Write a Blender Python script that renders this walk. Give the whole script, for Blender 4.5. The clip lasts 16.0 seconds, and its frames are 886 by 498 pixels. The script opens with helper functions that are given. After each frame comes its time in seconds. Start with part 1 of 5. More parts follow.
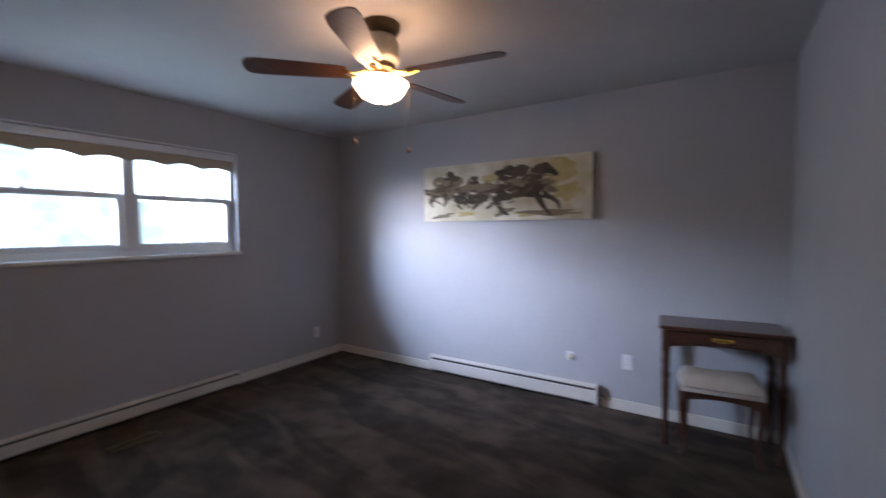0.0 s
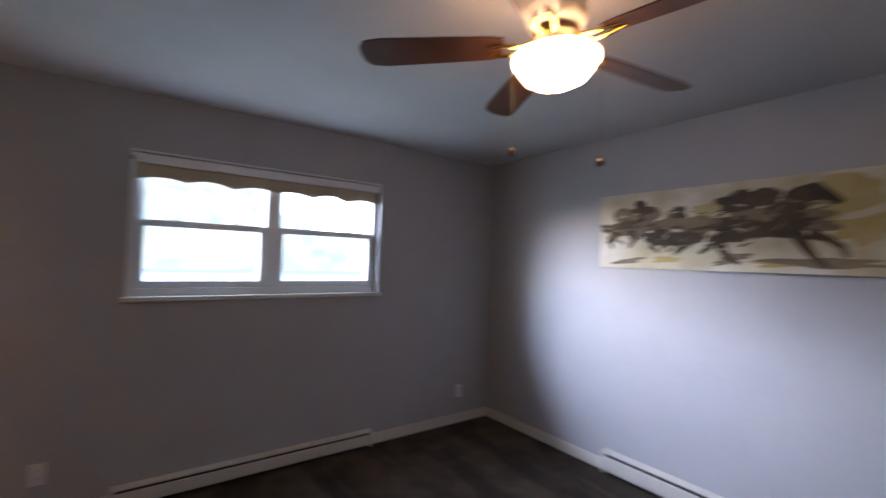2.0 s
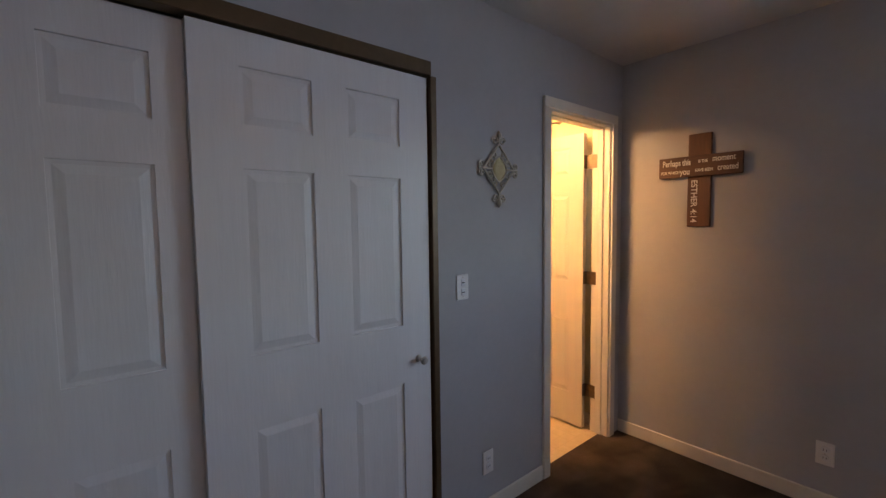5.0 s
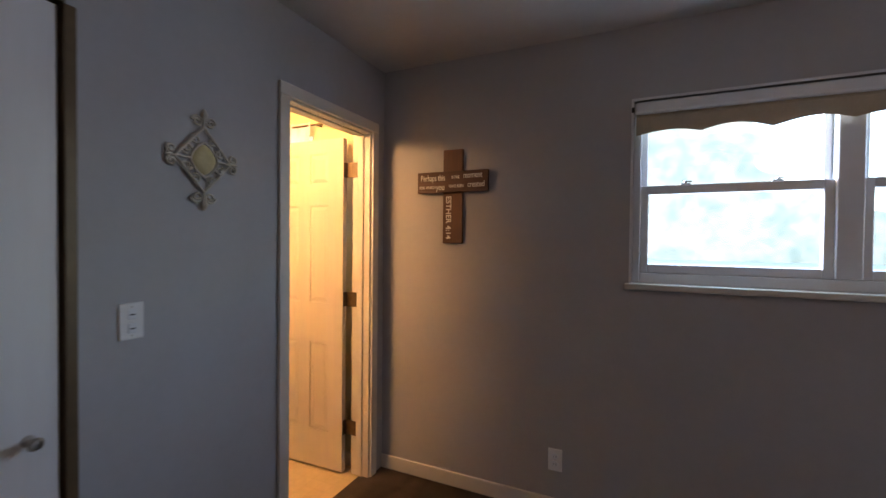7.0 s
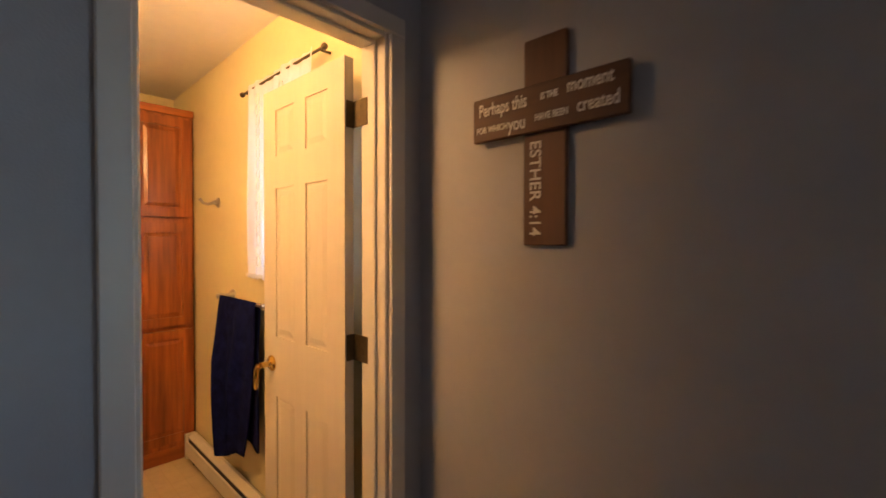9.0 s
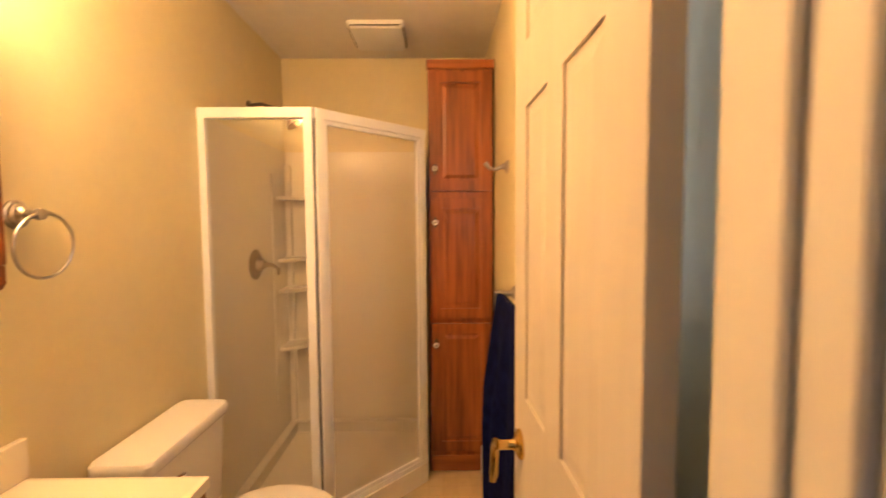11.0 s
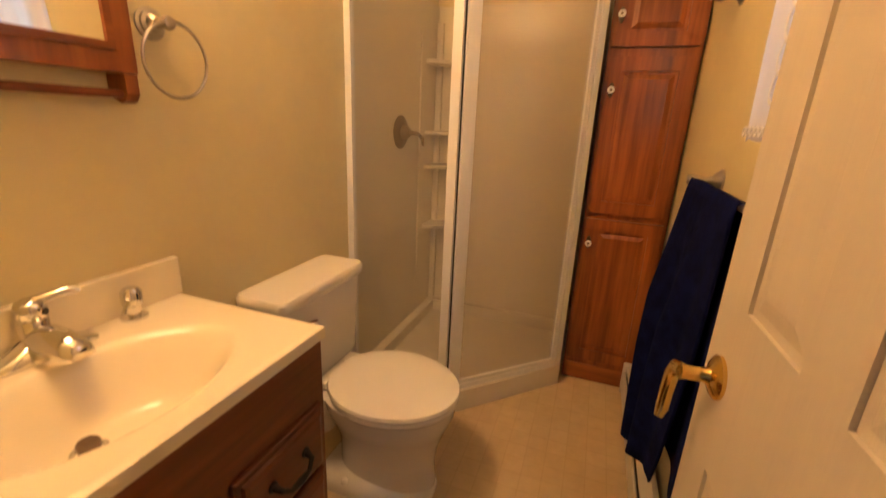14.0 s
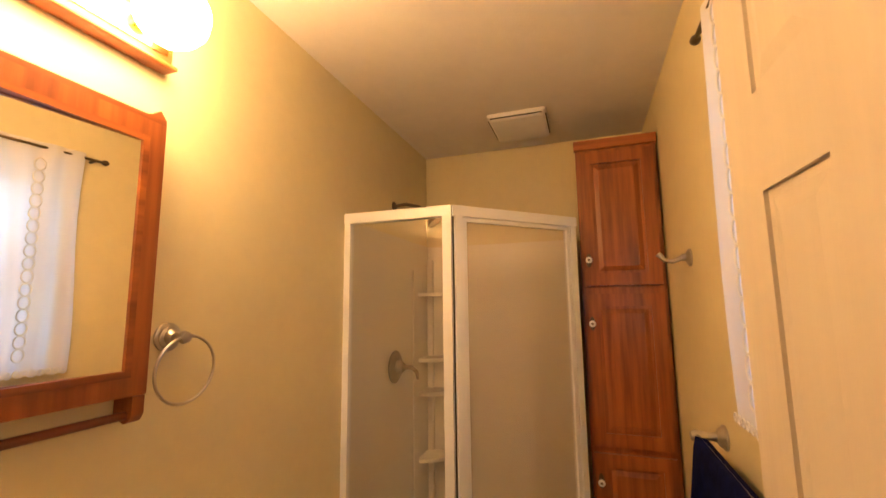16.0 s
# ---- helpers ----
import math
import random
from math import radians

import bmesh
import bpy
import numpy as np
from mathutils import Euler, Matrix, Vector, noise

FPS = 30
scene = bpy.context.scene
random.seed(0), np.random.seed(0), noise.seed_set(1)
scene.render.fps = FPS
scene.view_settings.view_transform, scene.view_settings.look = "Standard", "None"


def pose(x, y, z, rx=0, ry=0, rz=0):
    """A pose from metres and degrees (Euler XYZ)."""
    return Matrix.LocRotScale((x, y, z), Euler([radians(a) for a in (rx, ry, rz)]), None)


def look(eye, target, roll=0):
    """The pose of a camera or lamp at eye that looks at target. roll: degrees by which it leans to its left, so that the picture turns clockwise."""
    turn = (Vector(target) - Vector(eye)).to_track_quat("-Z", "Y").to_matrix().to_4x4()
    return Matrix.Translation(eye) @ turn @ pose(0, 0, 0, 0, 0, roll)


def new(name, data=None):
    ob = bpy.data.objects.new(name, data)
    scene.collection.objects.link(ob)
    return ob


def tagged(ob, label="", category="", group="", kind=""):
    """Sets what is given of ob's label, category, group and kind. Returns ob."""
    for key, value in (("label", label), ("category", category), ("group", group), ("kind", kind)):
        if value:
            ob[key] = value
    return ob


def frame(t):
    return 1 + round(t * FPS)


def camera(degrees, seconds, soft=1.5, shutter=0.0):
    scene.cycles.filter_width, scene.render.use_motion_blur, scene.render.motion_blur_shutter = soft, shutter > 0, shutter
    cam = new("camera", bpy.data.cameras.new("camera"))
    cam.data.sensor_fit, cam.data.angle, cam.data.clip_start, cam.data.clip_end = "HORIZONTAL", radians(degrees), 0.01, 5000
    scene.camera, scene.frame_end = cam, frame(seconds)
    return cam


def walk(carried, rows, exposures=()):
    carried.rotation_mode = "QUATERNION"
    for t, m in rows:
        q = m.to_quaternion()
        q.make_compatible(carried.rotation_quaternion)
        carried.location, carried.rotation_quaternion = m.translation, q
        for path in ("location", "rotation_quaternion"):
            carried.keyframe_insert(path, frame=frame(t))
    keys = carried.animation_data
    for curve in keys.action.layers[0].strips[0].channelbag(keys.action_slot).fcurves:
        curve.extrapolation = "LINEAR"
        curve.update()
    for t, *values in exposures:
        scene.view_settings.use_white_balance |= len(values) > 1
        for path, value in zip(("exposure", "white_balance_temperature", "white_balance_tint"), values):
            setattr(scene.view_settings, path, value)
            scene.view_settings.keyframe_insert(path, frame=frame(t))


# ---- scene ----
cam = camera(92.6, 16.0, soft=1.4, shutter=0.5)
PATH = [
    (0, (-0.086, 0.085, 1.415), (1.586, 1.178, 1.321), -0.4),
    (0.5, (-0.024, 0.076, 1.385), (1.833, 0.808, 1.266), 1.9),
    (1, (0.161, 0.152, 1.408), (2.020, 0.886, 1.344), 0.6),
    (1.5, (0.353, 0.379, 1.436), (1.990, 1.527, 1.495), 1.0),
    (2, (0.520, 0.667, 1.500), (1.695, 2.285, 1.555), 1.8),
    (2.5, (0.547, 0.902, 1.482), (0.896, 2.871, 1.520), -0.8),
    (3, (0.505, 1.042, 1.490), (-0.095, 2.952, 1.500), 2.1),
    (3.5, (0.490, 1.060, 1.485), (-0.900, 2.497, 1.453), 0.4),
    (6, (0.501, 1.037, 1.411), (-1.035, 2.308, 1.261), -1.0),
    (6.5, (0.571, 1.249, 1.385), (-0.546, 2.902, 1.238), 0.2),
    (7, (0.523, 1.547, 1.419), (-0.318, 3.361, 1.383), 0.6),
    (7.5, (0.481, 1.849, 1.396), (-0.374, 3.655, 1.309), -0.4),
    (8, (0.427, 2.190, 1.422), (-0.569, 3.923, 1.356), 0.9),
    (10.5, (-0.546, 3.361, 1.402), (-2.480, 3.868, 1.369), -2.3),
    (11, (-0.702, 3.409, 1.398), (-2.698, 3.426, 1.279), -0.4),
    (11.5, (-0.821, 3.382, 1.360), (-2.793, 3.129, 1.136), -0.1),
    (12, (-0.912, 3.368, 1.332), (-2.826, 2.843, 1.086), 1.3),
    (12.5, (-0.970, 3.369, 1.269), (-2.802, 2.704, 0.822), 4.9),
    (13, (-0.970, 3.377, 1.228), (-2.754, 2.707, 0.620), 6.0),
    (13.5, (-0.961, 3.384, 1.216), (-2.728, 2.743, 0.534), 5.1),
    (14, (-0.964, 3.379, 1.251), (-2.772, 2.748, 0.671), 2.6),
    (14.5, (-0.979, 3.377, 1.327), (-2.844, 2.735, 0.995), 1.6),
    (15, (-0.974, 3.364, 1.390), (-2.868, 2.733, 1.282), 1.1),
    (15.5, (-0.961, 3.357, 1.462), (-2.853, 2.720, 1.587), 0.1),
    (16, (-0.945, 3.368, 1.494), (-2.825, 2.738, 1.759), -0.7),
]
EXPOSURES = [
    (0, 3.9, 6300, 16), (0.5, 3.85, 6300, 16), (1.5, 4.0, 6350, 16), (2.5, 3.5, 6950, 19), (3.5, 3.4, 6900, 19), (6.0, 3.85, 6850, 18), (6.5, 3.85, 6900, 18), (7.0, 3.55, 6950, 18),
    (7.5, 3.2, 7050, 18), (8.0, 2.9, 7100, 18), (9.2, 3.1, 6700, 13), (10.5, 3.35, 6400, 11), (11, 3.2, 6300, 10), (12, 2.8, 6450, 11), (13, 2.7, 6450, 11), (14, 2.68, 6400, 11), (15, 2.65, 6300, 10), (16, 2.55, 6250, 10),
]
walk(cam, [(t, look(eye, target, roll)) for t, eye, target, roll in PATH], EXPOSURES)
# ---- light ----
world = bpy.data.worlds.new("sky")
scene.world = world
world.use_nodes = True
sky = world.node_tree.nodes.new("ShaderNodeTexSky")
sky.sky_type, sky.sun_disc = "NISHITA", False
sky.sun_elevation, sky.sun_rotation = radians(17), radians(-50)
sky.air_density, sky.dust_density, sky.ozone_density = 1.0, 0.6, 3.0
world.node_tree.links.new(sky.outputs[0], world.node_tree.nodes["Background"].inputs[0])
world.node_tree.nodes["Background"].inputs[1].default_value = 0.15

# hazy low sun behind thin cloud, north-west of the house
sun = bpy.data.lights.new("sun", "SUN")
sun.energy, sun.angle, sun.color = 2.7, radians(40), (0.56, 0.70, 1.0)
new("sun", sun).matrix_world = look((0, 0, 0), (1.20, -1.02, -0.47))


def window_light(name, x, y, z, w, h, energy, color):
    data = bpy.data.lights.new(name, "AREA")
    data.shape, data.size, data.size_y, data.energy, data.color = "RECTANGLE", w, h, energy, color
    new(name, data).matrix_world = look((x, y, z), (x, y - 1, z - 0.25))


window_light("skylight_bedroom", 1.31, 4.02, 1.66, 1.5, 0.72, 1.7, (0.52, 0.76, 1.0))
window_light("skylight_bath", -1.71, 3.98, 1.68, 0.46, 0.76, 0.16, (0.8, 0.9, 1.0))

# ---- materials ----


def mat(name, c1, c2=None, rough=0.6, scale=8.0, bump=0.0, bscale=None, metal=0.0, stretch=(1, 1, 1), detail=4.0, coat=0.0, broad=0.12):
    """Two colours mixed by noise at a fine and a broad scale, with a fine relief."""
    m = bpy.data.materials.new(name)
    m.use_nodes = True
    nt = m.node_tree
    n, k = nt.nodes, nt.links
    b = n["Principled BSDF"]
    b.inputs["Roughness"].default_value, b.inputs["Metallic"].default_value = rough, metal
    b.inputs["Coat Weight"].default_value, b.inputs["Coat Roughness"].default_value = coat, 0.15
    c2 = c2 or tuple(0.8 * v for v in c1)
    tc, mp = n.new("ShaderNodeTexCoord"), n.new("ShaderNodeMapping")
    mp.inputs["Scale"].default_value = stretch
    k.new(tc.outputs["Object"], mp.inputs["Vector"])
    fine, wide = n.new("ShaderNodeTexNoise"), n.new("ShaderNodeTexNoise")
    fine.inputs["Scale"].default_value, fine.inputs["Detail"].default_value = scale, detail
    wide.inputs["Scale"].default_value, wide.inputs["Detail"].default_value = max(0.6, scale * broad), 2.0
    k.new(mp.outputs[0], fine.inputs["Vector"])
    k.new(mp.outputs[0], wide.inputs["Vector"])
    add = n.new("ShaderNodeMath")
    add.operation = "MULTIPLY_ADD"
    add.inputs[1].default_value = 0.6
    k.new(wide.outputs["Fac"], add.inputs[0])
    half = n.new("ShaderNodeMath")
    half.operation = "MULTIPLY"
    half.inputs[1].default_value = 0.4
    k.new(fine.outputs["Fac"], half.inputs[0])
    k.new(half.outputs[0], add.inputs[2])
    ramp = n.new("ShaderNodeValToRGB")
    ramp.color_ramp.elements[0].position, ramp.color_ramp.elements[1].position = 0.36, 0.64
    ramp.color_ramp.elements[0].color, ramp.color_ramp.elements[1].color = (*c1, 1), (*c2, 1)
    k.new(add.outputs[0], ramp.inputs["Fac"])
    k.new(ramp.outputs["Color"], b.inputs["Base Color"])
    if bump:
        bn, bt = n.new("ShaderNodeBump"), n.new("ShaderNodeTexNoise")
        bt.inputs["Scale"].default_value, bt.inputs["Detail"].default_value = bscale or scale, 3.0
        k.new(mp.outputs[0], bt.inputs["Vector"])
        bn.inputs["Strength"].default_value, bn.inputs["Distance"].default_value = bump, 0.004
        k.new(bt.outputs["Fac"], bn.inputs["Height"])
        k.new(bn.outputs["Normal"], b.inputs["Normal"])
    return m


def wood(name, c1, c2, along="z", rough=0.35, coat=0.3):
    """Grain that runs along one axis, with cathedral figure."""
    s = {"x": (0.07, 1, 1), "y": (1, 0.07, 1), "z": (1, 1, 0.07)}[along]
    return mat(name, c1, c2, rough=rough, scale=55, bump=0.12, bscale=90, stretch=s, detail=6, coat=coat, broad=0.35)


def glow(name, color, strength):
    m = bpy.data.materials.new(name)
    m.use_nodes = True
    b = m.node_tree.nodes["Principled BSDF"]
    b.inputs["Base Color"].default_value = (0.9, 0.88, 0.82, 1)
    b.inputs["Emission Color"].default_value, b.inputs["Emission Strength"].default_value = (*color, 1), strength
    return m


def pane_glass(name, tint, gloss_rough, haze=0.0, haze_color=(0.8, 0.8, 0.8)):
    m = bpy.data.materials.new(name)
    m.use_nodes = True
    nt = m.node_tree
    n, k = nt.nodes, nt.links
    n.remove(n["Principled BSDF"])
    tr, gl, mx, fr = n.new("ShaderNodeBsdfTransparent"), n.new("ShaderNodeBsdfGlossy"), n.new("ShaderNodeMixShader"), n.new("ShaderNodeLayerWeight")
    tr.inputs[0].default_value = (*tint, 1)
    gl.inputs["Roughness"].default_value = gloss_rough
    fr.inputs[0].default_value = 0.5
    steep, shine = n.new("ShaderNodeMath"), n.new("ShaderNodeMath")
    steep.operation, shine.operation = "POWER", "MULTIPLY_ADD"
    steep.inputs[1].default_value, shine.inputs[1].default_value, shine.inputs[2].default_value = 5.0, 0.9, 0.045
    k.new(fr.outputs["Facing"], steep.inputs[0])
    k.new(steep.outputs[0], shine.inputs[0])
    base = tr
    if haze:
        df, hz = n.new("ShaderNodeBsdfDiffuse"), n.new("ShaderNodeMixShader")
        df.inputs[0].default_value = (*haze_color, 1)
        noise_t = n.new("ShaderNodeTexNoise")
        noise_t.inputs["Scale"].default_value = 3.0
        mr = n.new("ShaderNodeMapRange")
        mr.inputs["To Min"].default_value, mr.inputs["To Max"].default_value = haze * 0.8, haze * 1.2
        k.new(noise_t.outputs["Fac"], mr.inputs[0])
        k.new(mr.outputs[0], hz.inputs[0])
        k.new(tr.outputs[0], hz.inputs[1])
        k.new(df.outputs[0], hz.inputs[2])
        base = hz
    k.new(shine.outputs[0], mx.inputs[0])
    k.new(base.outputs[0], mx.inputs[1])
    k.new(gl.outputs[0], mx.inputs[2])
    k.new(mx.outputs[0], n["Material Output"].inputs[0])
    return m


def sheer(name, color, through_part, clear):
    m = bpy.data.materials.new(name)
    m.use_nodes = True
    n, k = m.node_tree.nodes, m.node_tree.links
    n.remove(n["Principled BSDF"])
    df, tl, tr = n.new("ShaderNodeBsdfDiffuse"), n.new("ShaderNodeBsdfTranslucent"), n.new("ShaderNodeBsdfTransparent")
    df.inputs[0].default_value = tl.inputs[0].default_value = (*color, 1)
    a, b = n.new("ShaderNodeMixShader"), n.new("ShaderNodeMixShader")
    a.inputs[0].default_value, b.inputs[0].default_value = through_part, clear
    k.new(df.outputs[0], a.inputs[1])
    k.new(tl.outputs[0], a.inputs[2])
    k.new(a.outputs[0], b.inputs[1])
    k.new(tr.outputs[0], b.inputs[2])
    k.new(b.outputs[0], n["Material Output"].inputs[0])
    return m


def carpet_material():
    m = mat("carpet", (0.045, 0.035, 0.028), (0.09, 0.071, 0.057), rough=0.95, scale=160, bump=1.0, bscale=420, detail=6, broad=0.03)
    n, k = m.node_tree.nodes, m.node_tree.links
    b = n["Principled BSDF"]
    # vacuum tracks: the pile leans to and fro in long, uneven wedges
    tc, mp, ns = n.new("ShaderNodeTexCoord"), n.new("ShaderNodeMapping"), n.new("ShaderNodeTexNoise")
    mp.vector_type = "TEXTURE"
    mp.inputs["Rotation"].default_value, mp.inputs["Scale"].default_value = (0, 0, radians(83)), (1.35, 0.4, 1)
    ns.inputs["Scale"].default_value, ns.inputs["Detail"].default_value, ns.inputs["Distortion"].default_value = 1.5, 2.0, 0.7
    k.new(tc.outputs["Object"], mp.inputs[0])
    k.new(mp.outputs[0], ns.inputs["Vector"])
    rp = n.new("ShaderNodeValToRGB")
    rp.color_ramp.elements[0].position, rp.color_ramp.elements[1].position = 0.44, 0.58
    rp.color_ramp.elements[0].color, rp.color_ramp.elements[1].color = (0.84, 0.83, 0.82, 1), (1.4, 1.36, 1.32, 1)
    k.new(ns.outputs["Fac"], rp.inputs[0])
    mu = n.new("ShaderNodeMix")
    mu.data_type, mu.blend_type = "RGBA", "MULTIPLY"
    mu.inputs[0].default_value = 1.0
    old = b.inputs["Base Color"].links[0].from_socket
    k.new(old, mu.inputs[6])
    k.new(rp.outputs[0], mu.inputs[7])
    k.new(mu.outputs[2], b.inputs["Base Color"])
    b.inputs["Specular IOR Level"].default_value = 0.08
    return m


def vinyl_material():
    """Sheet vinyl printed with small worn tan squares."""
    m = mat("vinyl_floor", (0.64, 0.51, 0.32), (0.54, 0.42, 0.26), rough=0.35, scale=22, bump=0.05, detail=6)
    n, k = m.node_tree.nodes, m.node_tree.links
    b = n["Principled BSDF"]
    tc, bk, mu = n.new("ShaderNodeTexCoord"), n.new("ShaderNodeTexBrick"), n.new("ShaderNodeMix")
    bk.offset = 0.0
    bk.inputs["Color1"].default_value, bk.inputs["Color2"].default_value, bk.inputs["Mortar"].default_value = (1, 1, 1, 1), (0.93, 0.92, 0.9, 1), (0.85, 0.82, 0.78, 1)
    bk.inputs["Scale"].default_value, bk.inputs["Mortar Size"].default_value, bk.inputs["Mortar Smooth"].default_value = 1.0, 0.0025, 0.6
    bk.inputs["Brick Width"].default_value, bk.inputs["Row Height"].default_value = 0.076, 0.076
    k.new(tc.outputs["Object"], bk.inputs["Vector"])
    mu.data_type, mu.blend_type = "RGBA", "MULTIPLY"
    mu.inputs[0].default_value = 0.8
    k.new(b.inputs["Base Color"].links[0].from_socket, mu.inputs[6])
    k.new(bk.outputs["Color"], mu.inputs[7])
    k.new(mu.outputs[2], b.inputs["Base Color"])
    return m


def glow_woods_material():
    """Far foliage: soft pale blue-green clumps, with washed-out daylight put in as emission."""
    m = mat("glowing_woods", (0.10, 0.12, 0.09), (0.14, 0.16, 0.13), rough=1.0, scale=0.9)
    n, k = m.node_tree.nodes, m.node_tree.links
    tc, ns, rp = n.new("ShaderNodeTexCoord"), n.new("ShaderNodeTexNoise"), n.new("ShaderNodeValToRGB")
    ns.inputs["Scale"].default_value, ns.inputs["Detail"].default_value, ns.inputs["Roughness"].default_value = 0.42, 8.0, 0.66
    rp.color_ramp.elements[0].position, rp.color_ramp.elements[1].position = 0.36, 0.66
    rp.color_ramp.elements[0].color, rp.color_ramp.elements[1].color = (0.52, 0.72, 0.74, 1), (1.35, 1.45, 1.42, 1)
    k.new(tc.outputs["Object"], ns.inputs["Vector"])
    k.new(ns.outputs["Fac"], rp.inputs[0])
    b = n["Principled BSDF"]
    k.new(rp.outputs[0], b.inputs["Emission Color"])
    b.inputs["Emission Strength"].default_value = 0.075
    return m


def canvas_material():
    """Washes of ochre, cream and brown on stretched canvas."""
    return mat("canvas_wash", (0.46, 0.40, 0.24), (0.70, 0.66, 0.54), rough=0.8, scale=9, bump=0.2, bscale=300, detail=6, broad=0.4)


GREY = mat("grey_wall_paint", (0.42, 0.415, 0.42), (0.395, 0.39, 0.395), rough=0.75, scale=30, bump=0.12, bscale=190)
YELLOW = mat("pale_yellow_paint", (0.70, 0.62, 0.375), (0.665, 0.585, 0.35), rough=0.5, scale=26, bump=0.12, bscale=170)
CEIL = mat("ceiling_paint", (0.56, 0.545, 0.53), (0.52, 0.505, 0.49), rough=0.9, scale=14, bump=0.3, bscale=120)
CARPET = carpet_material()
VINYL = vinyl_material()
WHITE = mat("white_enamel", (0.78, 0.77, 0.75), (0.73, 0.72, 0.70), rough=0.4, scale=12, bump=0.05, bscale=60)
CREAM = mat("cream_trim_paint", (0.70, 0.66, 0.58), (0.64, 0.60, 0.52), rough=0.42, scale=10, bump=0.06, bscale=50)
DOORW = mat("white_door_paint", (0.74, 0.73, 0.72), (0.69, 0.68, 0.67), rough=0.45, scale=40, bump=0.15, bscale=120, stretch=(1, 1, 0.1))
BATHDOOR = mat("cream_door_paint", (0.60, 0.545, 0.46), (0.55, 0.50, 0.425), rough=0.38, scale=40, bump=0.15, bscale=120, stretch=(1, 1, 0.1))
BATHCEIL = mat("white_ceiling_paint", (0.80, 0.77, 0.72), (0.75, 0.72, 0.67), rough=0.85, scale=14, bump=0.3, bscale=120)
VINYLW = mat("white_window_vinyl", (0.76, 0.77, 0.78), (0.70, 0.71, 0.72), rough=0.35, scale=9)
HEATER = mat("beige_heater_enamel", (0.62, 0.59, 0.53), (0.56, 0.53, 0.47), rough=0.45, scale=14)
DARK = mat("dark_gap", (0.02, 0.018, 0.016), (0.035, 0.03, 0.028), rough=0.7)
BRONZE = mat("brown_metal_track", (0.10, 0.065, 0.032), (0.14, 0.09, 0.045), rough=0.45, scale=30, metal=0.4)
DESKW = wood("dark_mahogany", (0.055, 0.02, 0.010), (0.10, 0.038, 0.018), "y", 0.3, 0.4)
DESKL = wood("dark_mahogany_upright", (0.05, 0.018, 0.009), (0.095, 0.035, 0.016), "z", 0.3, 0.4)
OAK = wood("honey_oak_upright", (0.36, 0.108, 0.024), (0.155, 0.038, 0.009), "z", 0.35, 0.25)
OAKX = wood("honey_oak_level", (0.36, 0.108, 0.024), (0.155, 0.038, 0.009), "x", 0.35, 0.25)
VANW = wood("brown_oak", (0.18, 0.042, 0.011), (0.07, 0.016, 0.005), "x", 0.4, 0.2)
CROSSV = wood("stained_pine_upright", (0.085, 0.035, 0.017), (0.14, 0.06, 0.028), "z", 0.6, 0.0)
CROSSH = wood("stained_pine_level", (0.07, 0.028, 0.014), (0.115, 0.05, 0.024), "x", 0.6, 0.0)
BLADEW = wood("fan_blade_walnut", (0.07, 0.03, 0.016), (0.12, 0.05, 0.026), "x", 0.4, 0.2)
LETTER = mat("white_lettering", (0.75, 0.72, 0.66), (0.68, 0.64, 0.58), rough=0.7)
CHROME = mat("chrome", (0.78, 0.77, 0.75), (0.74, 0.73, 0.71), rough=0.12, metal=1.0)
NICKEL = mat("brushed_nickel", (0.58, 0.54, 0.49), (0.52, 0.48, 0.43), rough=0.3, metal=1.0)
VALVE = mat("dark_nickel", (0.24, 0.19, 0.14), (0.17, 0.13, 0.10), rough=0.35, metal=0.8)
BRASS = mat("polished_brass", (0.80, 0.56, 0.18), (0.70, 0.46, 0.13), rough=0.2, metal=1.0)
OLDBRASS = mat("aged_brass", (0.085, 0.06, 0.032), (0.15, 0.105, 0.055), rough=0.4, metal=0.6, scale=60)
IRON = mat("black_iron", (0.02, 0.018, 0.016), (0.035, 0.03, 0.027), rough=0.5, metal=0.6)
PORC = mat("white_porcelain", (0.78, 0.76, 0.72), (0.75, 0.73, 0.69), rough=0.12, coat=0.5)
MARBLE = mat("cream_cultured_marble", (0.80, 0.73, 0.58), (0.76, 0.69, 0.54), rough=0.22, coat=0.3, scale=5)
SURROUND = mat("shower_acrylic", (0.78, 0.74, 0.66), (0.74, 0.70, 0.62), rough=0.25)
TOWEL = mat("navy_terry", (0.003, 0.005, 0.034), (0.007, 0.011, 0.075), rough=0.95, scale=200, bump=1.0, bscale=500)
TOWEL.node_tree.nodes["Principled BSDF"].inputs["Specular IOR Level"].default_value = 0.05
SEATC = mat("cream_upholstery", (0.60, 0.54, 0.46), (0.52, 0.46, 0.39), rough=0.9, scale=120, bump=0.4, bscale=300)
VALANCE = mat("beige_shade_cloth", (0.50, 0.42, 0.31), (0.44, 0.37, 0.27), rough=0.9, scale=150, bump=0.3, bscale=300)
SCROLL = mat("antique_cream_metal", (0.52, 0.48, 0.40), (0.40, 0.36, 0.29), rough=0.6, scale=50)
MEDAL = mat("gold_medallion", (0.50, 0.42, 0.22), (0.40, 0.33, 0.16), rough=0.5, scale=60)
CANVAS = canvas_material()
CANVAS_EDGE = mat("canvas_edge", (0.13, 0.09, 0.06), (0.18, 0.13, 0.09), rough=0.8)
INK = mat("umber_paint", (0.03, 0.022, 0.015), (0.12, 0.085, 0.05), rough=0.8, scale=25, detail=6)
